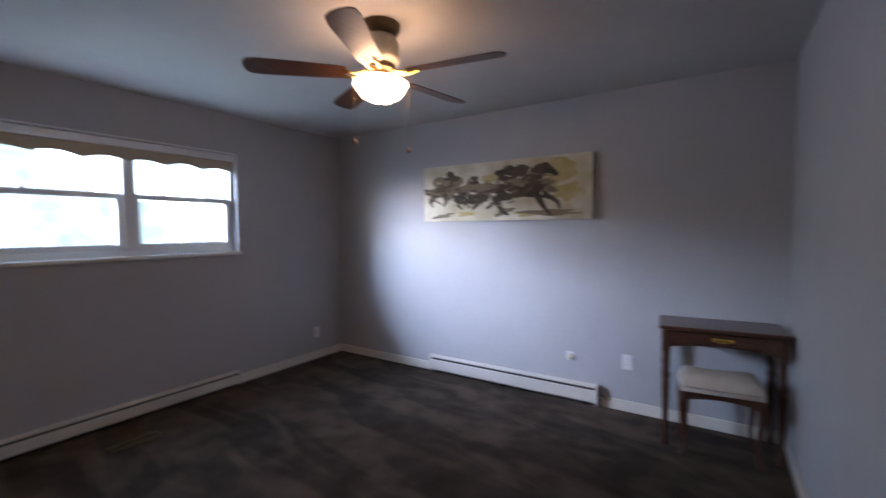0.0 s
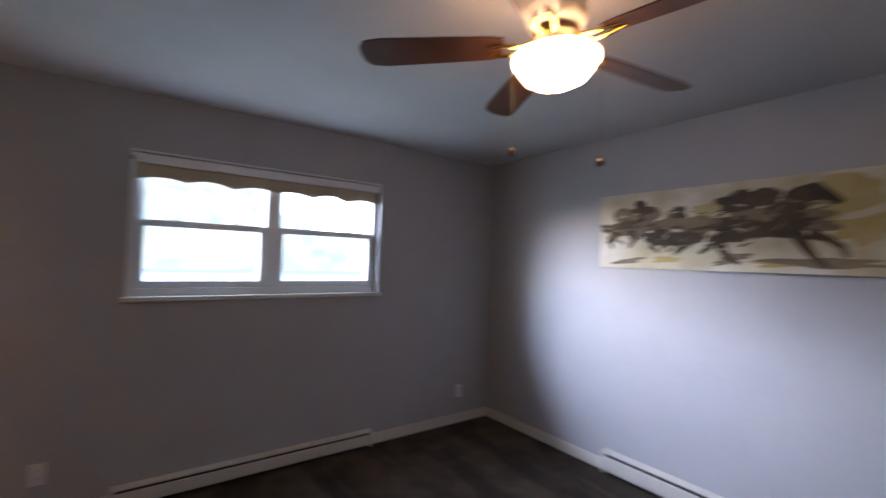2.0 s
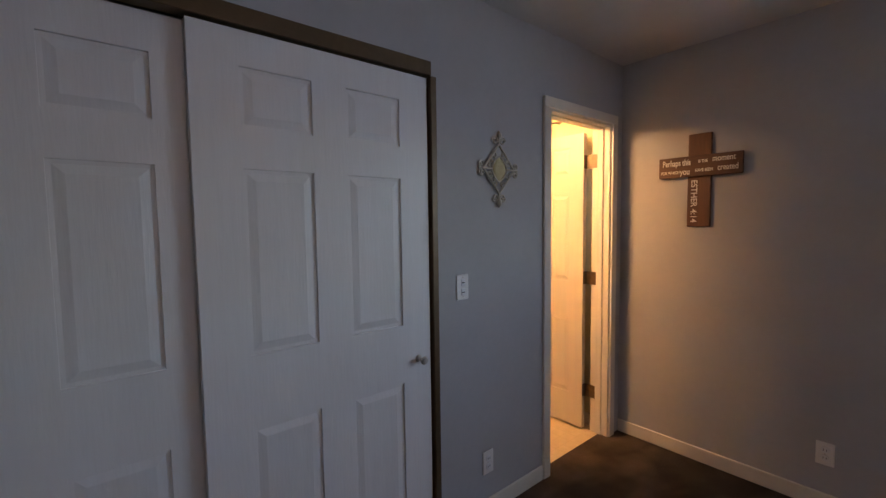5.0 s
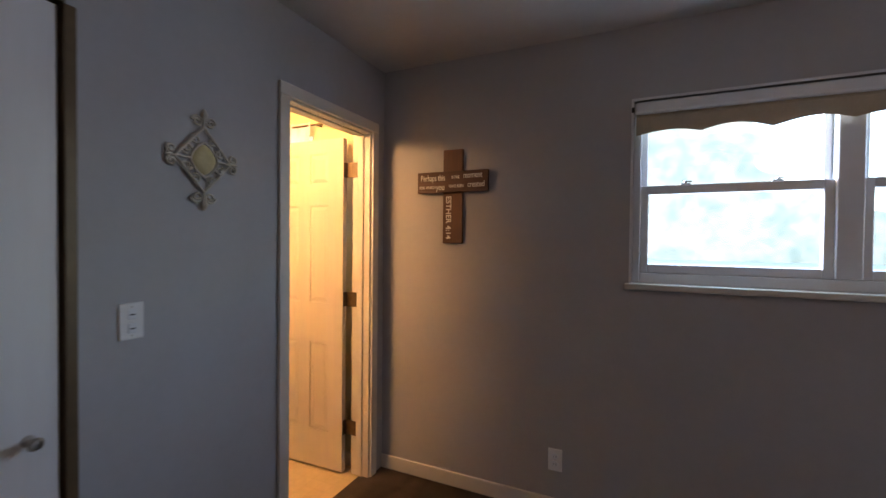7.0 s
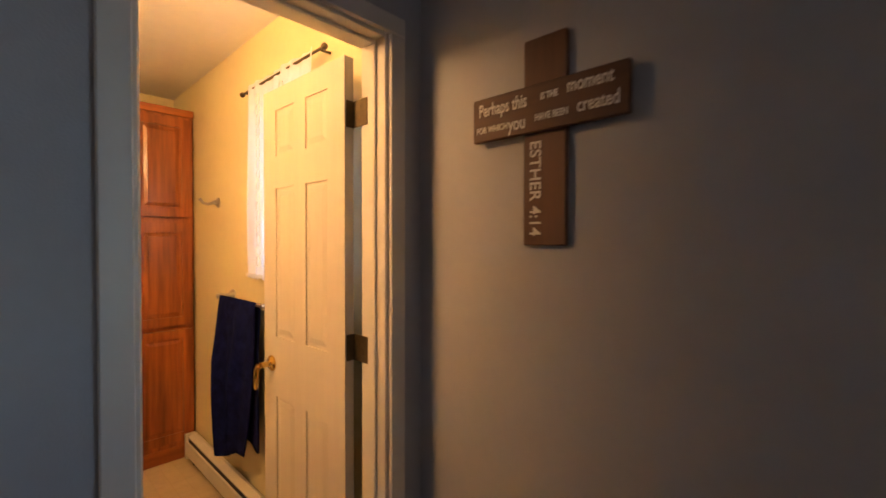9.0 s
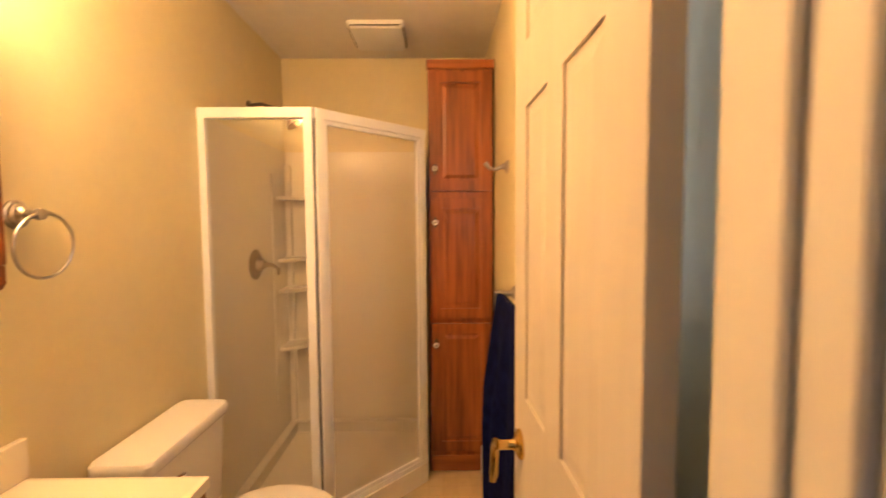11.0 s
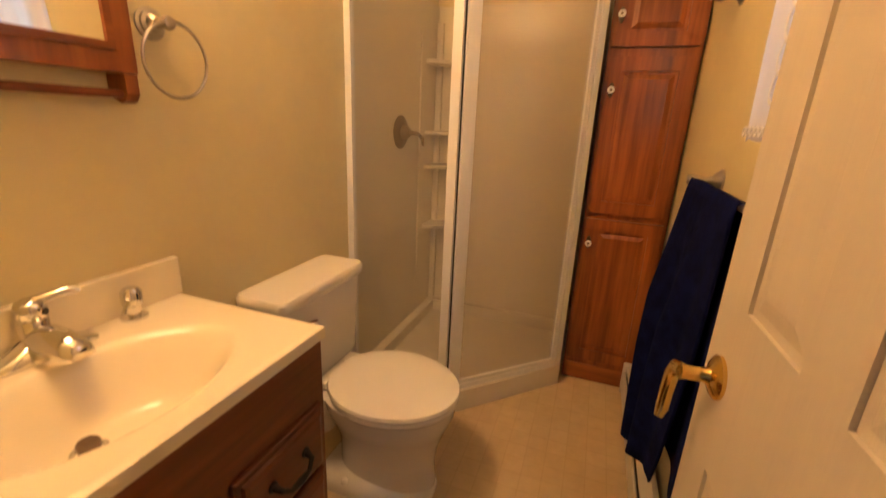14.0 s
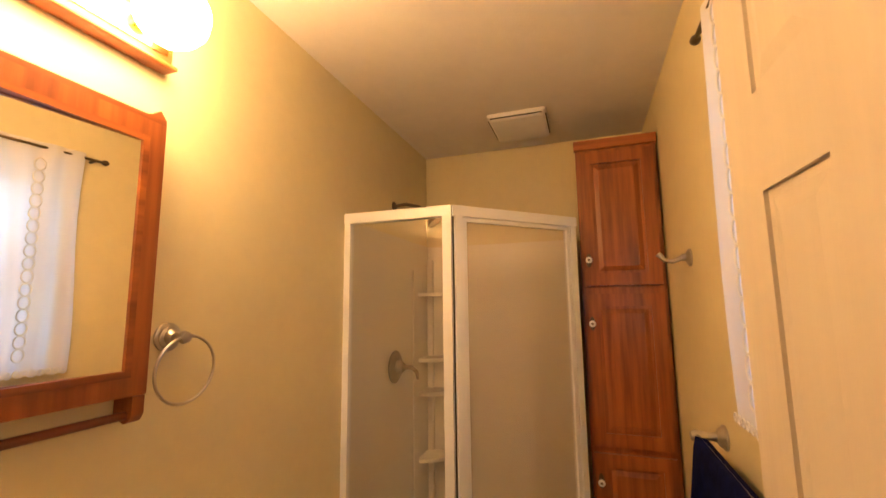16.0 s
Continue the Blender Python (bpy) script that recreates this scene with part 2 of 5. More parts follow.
INK2 = mat("sepia_wash", (0.13, 0.10, 0.06), (0.28, 0.22, 0.14), rough=0.8, scale=20, detail=6)
OCHRE = mat("ochre_wash", (0.40, 0.31, 0.10), (0.50, 0.42, 0.22), rough=0.8, scale=18, detail=6)
GLASS = pane_glass("window_glass", (0.97, 0.98, 0.98), 0.02)
SHOWER_GLASS = pane_glass("obscure_shower_glass", (0.95, 0.94, 0.92), 0.10, 0.16, (0.80, 0.72, 0.58))
CLEAR_SHOWER = pane_glass("shower_glass", (0.97, 0.97, 0.95), 0.05, 0.04, (0.80, 0.72, 0.58))
MIRROR = mat("mirror_silver", (0.9, 0.9, 0.88), (0.9, 0.9, 0.88), rough=0.0, metal=1.0)
SHEER = sheer("sheer_curtain", (0.78, 0.78, 0.82), 0.5, 0.03)
LACE = sheer("lace_trim", (0.8, 0.78, 0.74), 0.35, 0.0)
FANGLOW = glow("lit_frosted_glass", (1.0, 0.62, 0.36), 1.7)
BATHGLOW = glow("lit_globe_glass", (1.0, 0.575, 0.255), 10.0)
WOODS_GLOW = glow_woods_material()
CONCRETE = mat("pale_concrete", (0.55, 0.54, 0.51), (0.48, 0.47, 0.45), rough=0.9, scale=5, bump=0.2, bscale=60)
GRASS = mat("lawn", (0.12, 0.15, 0.085), (0.15, 0.18, 0.11), rough=0.95, scale=6, bump=0.5, bscale=60)
SIDING = mat("house_siding", (0.55, 0.55, 0.53), (0.5, 0.5, 0.48), rough=0.7)

# ---- building helpers ----


def finish(name, bm, material, smooth=False, angle=40):
    bmesh.ops.recalc_face_normals(bm, faces=bm.faces)
    me = bpy.data.meshes.new(name)
    if smooth:
        for f in bm.faces:
            f.smooth = True
        for e in bm.edges:
            if len(e.link_faces) == 2 and e.calc_face_angle() > radians(angle):
                e.smooth = False
    bm.to_mesh(me)
    bm.free()
    me.materials.append(material)
    return new(name, me)


def thing(name, label, category, x=0, y=0, z=0, rz=0, group="", kind=""):
    ob = new(name)
    ob.empty_display_size = 0.05
    ob.matrix_world = pose(x, y, z, 0, 0, rz)
    return tagged(ob, label, category, group, kind)


def part(name, bm, material, parent, label="", smooth=False, angle=40):
    ob = finish(name, bm, material, smooth, angle)
    ob.parent = parent
    return tagged(ob, label)


def solo(name, bm, material, label, category, kind="", smooth=False, group=""):
    return tagged(finish(name, bm, material, smooth), label, category, group, kind)


def add_box(bm, x0, x1, y0, y1, z0, z1, bevel=0.0, seg=1):
    vs = bmesh.ops.create_cube(bm, size=1)["verts"]
    for v in vs:
        v.co = Vector(((x0 + x1) / 2 + v.co.x * (x1 - x0), (y0 + y1) / 2 + v.co.y * (y1 - y0), (z0 + z1) / 2 + v.co.z * (z1 - z0)))
    if bevel:
        es = list({e for v in vs for e in v.link_edges})
        bmesh.ops.bevel(bm, geom=es, offset=bevel, segments=seg, affect="EDGES", profile=0.5)
    return bm


def box(x0, x1, y0, y1, z0, z1, bevel=0.0, seg=1):
    return add_box(bmesh.new(), x0, x1, y0, y1, z0, z1, bevel, seg)


def add_lathe(bm, prof, at=(0, 0, 0), axis=(0, 0, 1), seg=24):
    """prof: (radius, distance along the axis)."""
    q = Vector((0, 0, 1)).rotation_difference(Vector(axis).normalized())
    rings = []
    for r, h in prof:
        if r < 1e-5:
            rings.append([bm.verts.new(q @ Vector((0, 0, h)) + Vector(at))])
        else:
            rings.append([bm.verts.new(q @ Vector((r * math.cos(2 * math.pi * i / seg), r * math.sin(2 * math.pi * i / seg), h)) + Vector(at)) for i in range(seg)])
    for a, b in zip(rings, rings[1:]):
        for i in range(seg):
            j = (i + 1) % seg
            if len(a) == 1 and len(b) > 1:
                bm.faces.new((a[0], b[i], b[j]))
            elif len(b) == 1 and len(a) > 1:
                bm.faces.new((a[i], a[j], b[0]))
            elif len(a) > 1:
                bm.faces.new((a[i], a[j], b[j], b[i]))
    for ring, flip in ((rings[0], True), (rings[-1], False)):
        if len(ring) > 1:
            bm.faces.new(ring[::-1] if flip else ring)
    return bm


def lathe(prof, at=(0, 0, 0), axis=(0, 0, 1), seg=24):
    return add_lathe(bmesh.new(), prof, at, axis, seg)


def add_tube(bm, pts, radii, seg=10, closed=False):
    pts = [Vector(p) for p in pts]
    n = len(pts)
    if not hasattr(radii, "__len__"):
        radii = [radii] * n
    rings, up = [], None
    for i, p in enumerate(pts):
        d = (pts[(i + 1) % n] - pts[i - 1]) if closed else (pts[min(i + 1, n - 1)] - pts[max(i - 1, 0)])
        d.normalize()
        if up is None:
            up = d.orthogonal().normalized()
        up = (up - d * up.dot(d)).normalized()
        side = d.cross(up)
        rings.append([bm.verts.new(p + radii[i] * (math.cos(2 * math.pi * k / seg) * up + math.sin(2 * math.pi * k / seg) * side)) for k in range(seg)])
    last = n if closed else n - 1
    for i in range(last):
        a, b = rings[i], rings[(i + 1) % n]
        for k in range(seg):
            bm.faces.new((a[k], a[(k + 1) % seg], b[(k + 1) % seg], b[k]))
    if not closed:
        bm.faces.new(rings[0][::-1])
        bm.faces.new(rings[-1])
    return bm


def tube(pts, radii, seg=10, closed=False):
    return add_tube(bmesh.new(), pts, radii, seg, closed)


def circle(c, r, n=32, plane="xz"):
    out = []
    for i in range(n):
        a, b = r * math.cos(2 * math.pi * i / n), r * math.sin(2 * math.pi * i / n)
        out.append((c[0] + a, c[1], c[2] + b) if plane == "xz" else ((c[0], c[1] + a, c[2] + b) if plane == "yz" else (c[0] + a, c[1] + b, c[2])))
    return out


def extrude_outline(pts, depth, to3):
    """A flat outline (u, v) given thickness; to3 maps (u, v, w) into space."""
    bm = bmesh.new()
    a = [bm.verts.new(to3(u, v, 0)) for u, v in pts]
    b = [bm.verts.new(to3(u, v, depth)) for u, v in pts]
    bm.faces.new(a[::-1])
    bm.faces.new(b)
    for i in range(len(pts)):
        j = (i + 1) % len(pts)
        bm.faces.new((a[i], a[j], b[j], b[i]))
    return bm


def wall_bm(us, zs, holes, w0, w1, to3):
    """A wall with real openings: us and zs are its extents, holes (u0, u1, z0, z1)."""
    ucut = sorted({*us, *(h[0] for h in holes), *(h[1] for h in holes)})
    zcut = sorted({*zs, *(h[2] for h in holes), *(h[3] for h in holes)})
    nu, nz = len(ucut) - 1, len(zcut) - 1

    def solid(i, j):
        if not (0 <= i < nu and 0 <= j < nz):
            return False
        u, z = (ucut[i] + ucut[i + 1]) / 2, (zcut[j] + zcut[j + 1]) / 2
        return not any(h[0] < u < h[1] and h[2] < z < h[3] for h in holes)

    bm = bmesh.new()

    def quad(*c):
        bm.faces.new([bm.verts.new(to3(*p)) for p in c])

    for i in range(nu):
        for j in range(nz):
            if not solid(i, j):
                continue
            u0, u1, z0, z1 = ucut[i], ucut[i + 1], zcut[j], zcut[j + 1]
            quad((u0, z0, w0), (u1, z0, w0), (u1, z1, w0), (u0, z1, w0))
            quad((u0, z0, w1), (u0, z1, w1), (u1, z1, w1), (u1, z0, w1))
            if not solid(i - 1, j):
                quad((u0, z0, w0), (u0, z1, w0), (u0, z1, w1), (u0, z0, w1))
            if not solid(i + 1, j):
                quad((u1, z0, w0), (u1, z0, w1), (u1, z1, w1), (u1, z1, w0))
            if not solid(i, j - 1):
                quad((u0, z0, w0), (u0, z0, w1), (u1, z0, w1), (u1, z0, w0))
            if not solid(i, j + 1):
                quad((u0, z1, w0), (u1, z1, w0), (u1, z1, w1), (u0, z1, w1))
    bmesh.ops.remove_doubles(bm, verts=bm.verts, dist=1e-5)
    return bm


def along_x(u, z, w):
    return Vector((u, w, z))


def along_y(u, z, w):
    return Vector((w, u, z))


def frustum_panel(bm, x0, x1, z0, z1, yf, d, field, rise):
    """A raised panel: a flat groove ring, a slope and a field. yf: the groove's depth; d: +1 or -1, the way out."""
    steps = [(0.0, 0.0), (0.012, 0.0), (field, rise), ]
    rings = []
    for inset, out in steps:
        y = yf + d * out
        rings.append([bm.verts.new(p) for p in ((x0 + inset, y, z0 + inset), (x1 - inset, y, z0 + inset), (x1 - inset, y, z1 - inset), (x0 + inset, y, z1 - inset))])
    for a, b in zip(rings, rings[1:]):
        for i in range(4):
            bm.faces.new((a[i], a[(i + 1) % 4], b[(i + 1) % 4], b[i]))
    bm.faces.new(rings[-1])


def panel_slab(parent, w, h, t, cells, material, name="slab", both=True, field=0.04):
    """Stiles and rails with raised panels; local x across, y thickness, z up."""
    slab = part(name, wall_bm((0, w), (0, h), cells, 0, t, along_x), material, parent)
    for c in cells:
        bm = bmesh.new()
        m = 0.006
        frustum_panel(bm, c[0], c[1], c[2], c[3], m + 0.003, -1, field, m)
        if both:
            frustum_panel(bm, c[0], c[1], c[2], c[3], t - m - 0.003, 1, field, m)
        else:
            add_box(bm, c[0], c[1], t - 0.006, t - 0.003, c[2], c[3])
        part("panel", bm, material, slab)
    return slab


# ---- structure ----
XE, XW, YN, YS, H = 3.37, -0.927, 3.789, -0.30, 2.459
XB, XBW, YBS, YBN = -1.05, -3.485, 2.407, 3.715
WX0, WX1, WZ0, WZ1 = 0.49, 2.13, 1.225, 2.10
DY0, DY1, DZ = 2.988, 3.655, 2.068
CY0, CY1, CZ = 0.46, 2.175, 2.095

solo("floor_bedroom", box(XW - 0.06, XE + 0.1, YS - 0.1, YN + 0.1, -0.12, 0), CARPET, "brown-grey cut-pile bedroom carpet with vacuum tracks", "carpet", "structure")
solo("floor_closet", box(-1.75, XW - 0.062, YS - 0.1, YBS - 0.1, -0.12, -0.001), CARPET, "brown-grey carpet inside the closet", "carpet", "structure")
solo("floor_bath", box(XBW - 0.1, XW - 0.06, YBS - 0.1, YN + 0.1, -0.12, -0.004), VINYL, "tan vinyl bathroom floor", "floor", "structure")
solo("ceiling_bedroom", box(XW - 0.058, XE + 0.1, YS - 0.1, YN + 0.12, H, H + 0.1), CEIL, "off-white textured bedroom ceiling", "ceiling", "structure")
solo("ceiling_bath", box(XBW - 0.1, XW - 0.059, YS - 0.1, YN + 0.12, H, H + 0.1), BATHCEIL, "white painted bathroom ceiling", "ceiling", "structure")
solo("wall_east", box(XE, XE + 0.12, YS - 0.12, YN + 0.16, 0, H), GREY, "grey painted bedroom wall with a canvas print", "wall", "structure")
solo("wall_south", box(XW - 0.8, XE, YS - 0.12, YS, 0, H), GREY, "plain grey painted bedroom wall", "wall", "structure")
solo("wall_north", wall_bm((XW, XE), (0, H), [(WX0, WX1, WZ0, WZ1)], YN, YN + 0.16, along_x), GREY, "grey painted wall with a wide high window", "wall", "structure")
solo("wall_west", wall_bm((YS, YN + 0.16), (0, H), [(DY0, DY1, -0.01, DZ), (CY0, CY1, -0.01, CZ)], XW - 0.058, XW, along_y), GREY, "grey painted wall with closet and bathroom doorways", "wall", "structure")
solo("wall_bath_east", wall_bm((YBS - 0.1, YN + 0.16), (0, H), [(DY0, DY1, -0.01, DZ)], XB, XW - 0.0585, along_y), YELLOW, "pale yellow bathroom wall round the doorway", "wall", "structure")
solo("wall_bath_south", box(XBW - 0.1, XB - 0.001, YBS - 0.1, YBS, 0, H), YELLOW, "pale yellow bathroom wall above vanity and toilet", "wall", "structure")
solo("wall_bath_west", box(XBW - 0.1, XBW, YBS, YBN, 0, H), YELLOW, "pale yellow far bathroom wall", "wall", "structure")
BW = (-1.99, -1.43, 1.27, 2.10)
solo("wall_bath_north", wall_bm((XBW - 0.1, XB - 0.001), (0, H), [BW], YBN, YN + 0.16, along_x), YELLOW, "pale yellow bathroom wall with a curtained window", "wall", "structure")
solo("wall_closet_back", box(-1.75, -1.65, YS, YBS - 0.1, 0, H), GREY, "plain wall at the back of the closet", "wall", "structure")

# baseboards
for nm, b in (("baseboard_north_west", (XW + 0.001, 0.44, YN - 0.013, YN - 0.0005, 0, 0.085)), ("baseboard_north_east", (2.115, XE - 0.014, YN - 0.013, YN - 0.0005, 0, 0.085)),
              ("baseboard_east_north", (XE - 0.013, XE - 0.0005, 2.485, YN - 0.001, 0, 0.085)), ("baseboard_east_south", (XE - 0.013, XE - 0.0005, YS + 0.014, 0.85, 0, 0.085)),
              ("baseboard_south", (XW + 0.001, XE - 0.014, YS + 0.0005, YS + 0.013, 0, 0.085)), ("baseboard_west", (XW + 0.0005, XW + 0.013, CY1 + 0.05, DY0 - 0.058, 0, 0.085)),
              ("baseboard_bath", (-3.0, XB - 0.02, YBN - 0.013, YBN - 0.0005, -0.004, 0.08))):
    solo(nm, box(*b, bevel=0.004), CREAM, "cream painted wooden baseboard along the wall", "baseboard", "structure")

# bathroom doorway: jambs, stops and casings
trim = thing("trim_bath_doorway", "cream painted door frame and casing", "door frame", XW, DY0, 0, kind="structure")
for nm, b in (("jamb", (-0.124, 0.002, 0.0, 0.018, -0.004, DZ)), ("jamb", (-0.124, 0.002, DY1 - DY0 - 0.018, DY1 - DY0, -0.004, DZ)), ("head_jamb", (-0.124, 0.002, 0.018, DY1 - DY0 - 0.018, DZ - 0.018, DZ)),
              ("door_stop", (-0.075, -0.04, 0.018, 0.028, 0, DZ - 0.018)), ("door_stop", (-0.075, -0.04, DY1 - DY0 - 0.028, DY1 - DY0 - 0.018, 0, DZ - 0.018)), ("door_stop", (-0.075, -0.04, 0.028, DY1 - DY0 - 0.028, DZ - 0.029, DZ - 0.018)),
              ("casing", (0.0005, 0.017, -0.052, 0.006, 0, DZ - 0.006)), ("casing", (0.0005, 0.017, DY1 - DY0 - 0.006, DY1 - DY0 + 0.052, 0, DZ - 0.006)), ("casing", (0.0005, 0.0175, -0.052, DY1 - DY0 + 0.052, DZ - 0.0055, DZ + 0.052)),
              ("casing", (-0.14, -0.1245, -0.052, 0.006, -0.003, DZ - 0.006)), ("casing", (-0.141, -0.1245, -0.052, DY1 - DY0 + 0.02, DZ - 0.0055, DZ + 0.052))):
    part(nm, box(*b, bevel=0.003), CREAM, trim)

# closet frame
ctrim = thing("trim_closet", "dark brown metal track framing the closet", "door frame", XW, CY0, 0, kind="structure")
cw = CY1 - CY0
for nm, b in (("track", (-0.056, 0.006, 0, cw, CZ - 0.03, CZ + 0.028)), ("side_channel", (-0.05, 0.006, cw - 0.004, cw + 0.026, 0, CZ - 0.031)), ("side_channel", (-0.05, 0.006, -0.026, 0.004, 0, CZ - 0.031))):
    part(nm, box(*b, bevel=0.002), BRONZE, ctrim)

# ---- windows ----


def lock_bm(x, y, z):
    bm = box(x - 0.022, x + 0.022, y - 0.012, y + 0.012, z, z + 0.008, 0.002)
    add_lathe(bm, [(0.009, 0), (0.009, 0.012), (0.0, 0.014)], (x, y, z + 0.007), seg=12)
    return add_box(bm, x - 0.004, x + 0.026, y - 0.014, y - 0.004, z + 0.012, z + 0.019, 0.002)


win = thing("window_1", "white vinyl double-hung twin window", "window", WX0, YN, WZ0, kind="structure")
ww, wh, mid = WX1 - WX0, WZ1 - WZ0, 0.455
fr = bmesh.new()
for b in ((0, 0.035, 0.05, 0.14, 0, wh), (ww - 0.035, ww, 0.05, 0.14, 0, wh), (0.035, ww - 0.035, 0.05, 0.14, 0, 0.05), (0.035, ww - 0.035, 0.05, 0.14, wh - 0.04, wh)):
    add_box(fr, *b, bevel=0.003)
part("window_frame", fr, VINYLW, win)
part("mullion", box(ww / 2 - 0.045, ww / 2 + 0.045, 0.045, 0.14, 0.05, wh - 0.04, 0.004), VINYLW, win)
for a, b in ((0.035, ww / 2 - 0.045), (ww / 2 + 0.045, ww - 0.035)):
    for nm, y0, z0, z1, side in (("lower_sash", 0.062, 0.05, mid + 0.02, 0.036), ("upper_sash", 0.1, mid - 0.02, wh - 0.04, 0.03)):
        bm = bmesh.new()
        add_box(bm, a, a + side, y0, y0 + 0.034, z0, z1, 0.003)
        add_box(bm, b - side, b, y0, y0 + 0.034, z0, z1, 0.003)
        add_box(bm, a + side, b - side, y0, y0 + 0.034, z0, z0 + 0.042, 0.003)
        add_box(bm, a + side, b - side, y0, y0 + 0.034, z1 - 0.042, z1, 0.003)
        s = part(nm, bm, VINYLW, win)
        p = part("pane", box(a + side - 0.004, b - side + 0.004, y0 + 0.014, y0 + 0.02, z0 + 0.038, z1 - 0.038), GLASS, s)
        p.visible_shadow = False
        if nm == "lower_sash":
            for q in (0.26, 0.74):
                part("sash_lock", lock_bm(a + (b - a) * q, 0.08, z1), VINYLW, s)
liner = bmesh.new()
for b in ((-0.012, 0.0, -0.006, 0.05, 0, wh), (ww, ww + 0.012, -0.006, 0.05, 0, wh), (-0.012, ww + 0.012, -0.006, 0.05, wh, wh + 0.012)):
    add_box(liner, *b)
part("reveal", liner, VINYLW, win)
part("window_sill", box(-0.03, ww + 0.03, -0.028, 0.05, -0.028, 0.001, 0.005, 2), CREAM, win, "cream painted sill")

# shade: roller box, and a scalloped cloth valance
shade = thing("window_shade", "beige rolled-up shade with scalloped hem", "window shade", WX0, YN, WZ1)
part("head_rail", box(0.002, ww - 0.002, -0.002, 0.042, -0.062, -0.004, 0.012, 3), VINYLW, shade, "white head rail")
part("bracket", box(-0.011, 0.0015, -0.012, 0.012, -0.055, -0.03, 0.002), IRON, shade, "small dark bracket")
cols = 150
bm = bmesh.new()
rows_v = []
for i in range(cols + 1):
    u = i / cols
    x = 0.01 + u * (ww - 0.02)
    drop = 0.150 + 0.012 * (1 - abs(math.sin(u * math.pi * 6)) * 2) + 0.004 * math.sin(u * 23)
    yy = 0.02 + 0.003 * math.sin(u * 40)
    rows_v.append([(x, yy, -0.06), (x, yy - 0.004, -0.075), (x, yy, -0.082), (x, yy, -drop)])
for dy in (0, 0.003):
    vs = [[bm.verts.new((p[0], p[1] + dy, p[2])) for p in r] for r in rows_v]
    for r, s in zip(vs, vs[1:]):
        for j in range(3):
            bm.faces.new((r[j], s[j], s[j + 1], r[j + 1]))
part("valance", bm, VALANCE, shade, "scalloped beige cloth", smooth=True)

# bathroom window behind the curtain
bwin = thing("window_2", "white vinyl double-hung bathroom window", "window", BW[0], YBN, BW[2], kind="structure")
bw_, bh_ = BW[1] - BW[0], BW[3] - BW[2]
bm = bmesh.new()
for b in ((0, 0.04, 0.13, 0.20, 0, bh_), (bw_ - 0.04, bw_, 0.13, 0.20, 0, bh_), (0.04, bw_ - 0.04, 0.13, 0.20, 0, 0.05), (0.04, bw_ - 0.04, 0.13, 0.20, bh_ - 0.05, bh_), (0.04, bw_ - 0.04, 0.13, 0.20, bh_ / 2 - 0.025, bh_ / 2 + 0.025)):
    add_box(bm, *b, bevel=0.003)
part("window_frame", bm, VINYLW, bwin)
for z0, z1 in ((0.05, bh_ / 2 - 0.025), (bh_ / 2 + 0.025, bh_ - 0.05)):
    p = part("pane", box(0.036, bw_ - 0.036, 0.16, 0.166, z0 - 0.004, z1 + 0.004), GLASS, bwin)
    p.visible_shadow = False
part("window_sill", box(-0.02, bw_ + 0.02, -0.018, 0.13, -0.022, 0.001, 0.004), CREAM, bwin)

# ---- bedroom things ----


def baseboard_heater(x, y, rz, length, label, tall=1.0):
    h = thing("baseboard_heater", label, "heater", x, y, 0, rz, group="electric baseboard heaters")
    top = extrude_outline([(0, 0.02), (0.0, 0.165), (-0.02, 0.172), (-0.055, 0.158), (-0.055, 0.150), (-0.012, 0.158), (-0.012, 0.02)], length - 0.03, lambda u, v, w: Vector((0.015 + w, u, v)))
    part("housing", top, HEATER, h)
    part("front_panel", extrude_outline([(-0.058, 0.03), (-0.066, 0.04), (-0.066, 0.128), (-0.060, 0.134), (-0.056, 0.128), (-0.056, 0.04)], length - 0.03, lambda u, v, w: Vector((0.015 + w, u, v))), HEATER, h)
    part("element", box(0.02, length - 0.02, -0.05, -0.014, 0.05, 0.148), DARK, h, "dark heating slot")
    for a in (0, length - 0.02):
        part("end_cap", box(a, a + 0.02, -0.07, 0, 0.012, 0.174, 0.004), HEATER, h)
    for a in (0.1, length / 2, length - 0.1):
        part("foot", box(a - 0.01, a + 0.01, -0.05, -0.005, 0, 0.03), DARK, h)
    for o in h.children:
        for v in o.data.vertices:
            v.co.z *= tall
    return h


baseboard_heater(0.46, YN - 0.001, 0, 1.64, "beige electric baseboard heater under the window", 0.78)
baseboard_heater(XE - 0.001, 2.475, -90, 1.61, "beige electric baseboard heater below the canvas print")
part("element_wire", tube([(1.63, -0.03, 0.10), (1.66, -0.02, 0.08), (1.67, -0.006, 0.05)], 0.005, 6), DARK, bpy.data.objects["baseboard_heater.001"])

reg = thing("floor_register", "dark brown metal floor vent set in carpet", "floor vent", 0.96, 3.29, 0)
part("frame", wall_bm((0, 0.29), (0, 0.10), [(0.012, 0.278, 0.015, 0.085)], 0.001, 0.009, lambda u, z, w: Vector((u, z, w))), BRONZE, reg)
for i in range(16):
    a = 0.016 + i * 0.0162
    part("slat", box(a, a + 0.006, 0.015, 0.085, 0.001, 0.007), BRONZE, reg)
part("duct", box(0.012, 0.278, 0.015, 0.085, 0.0005, 0.001), DARK, reg)


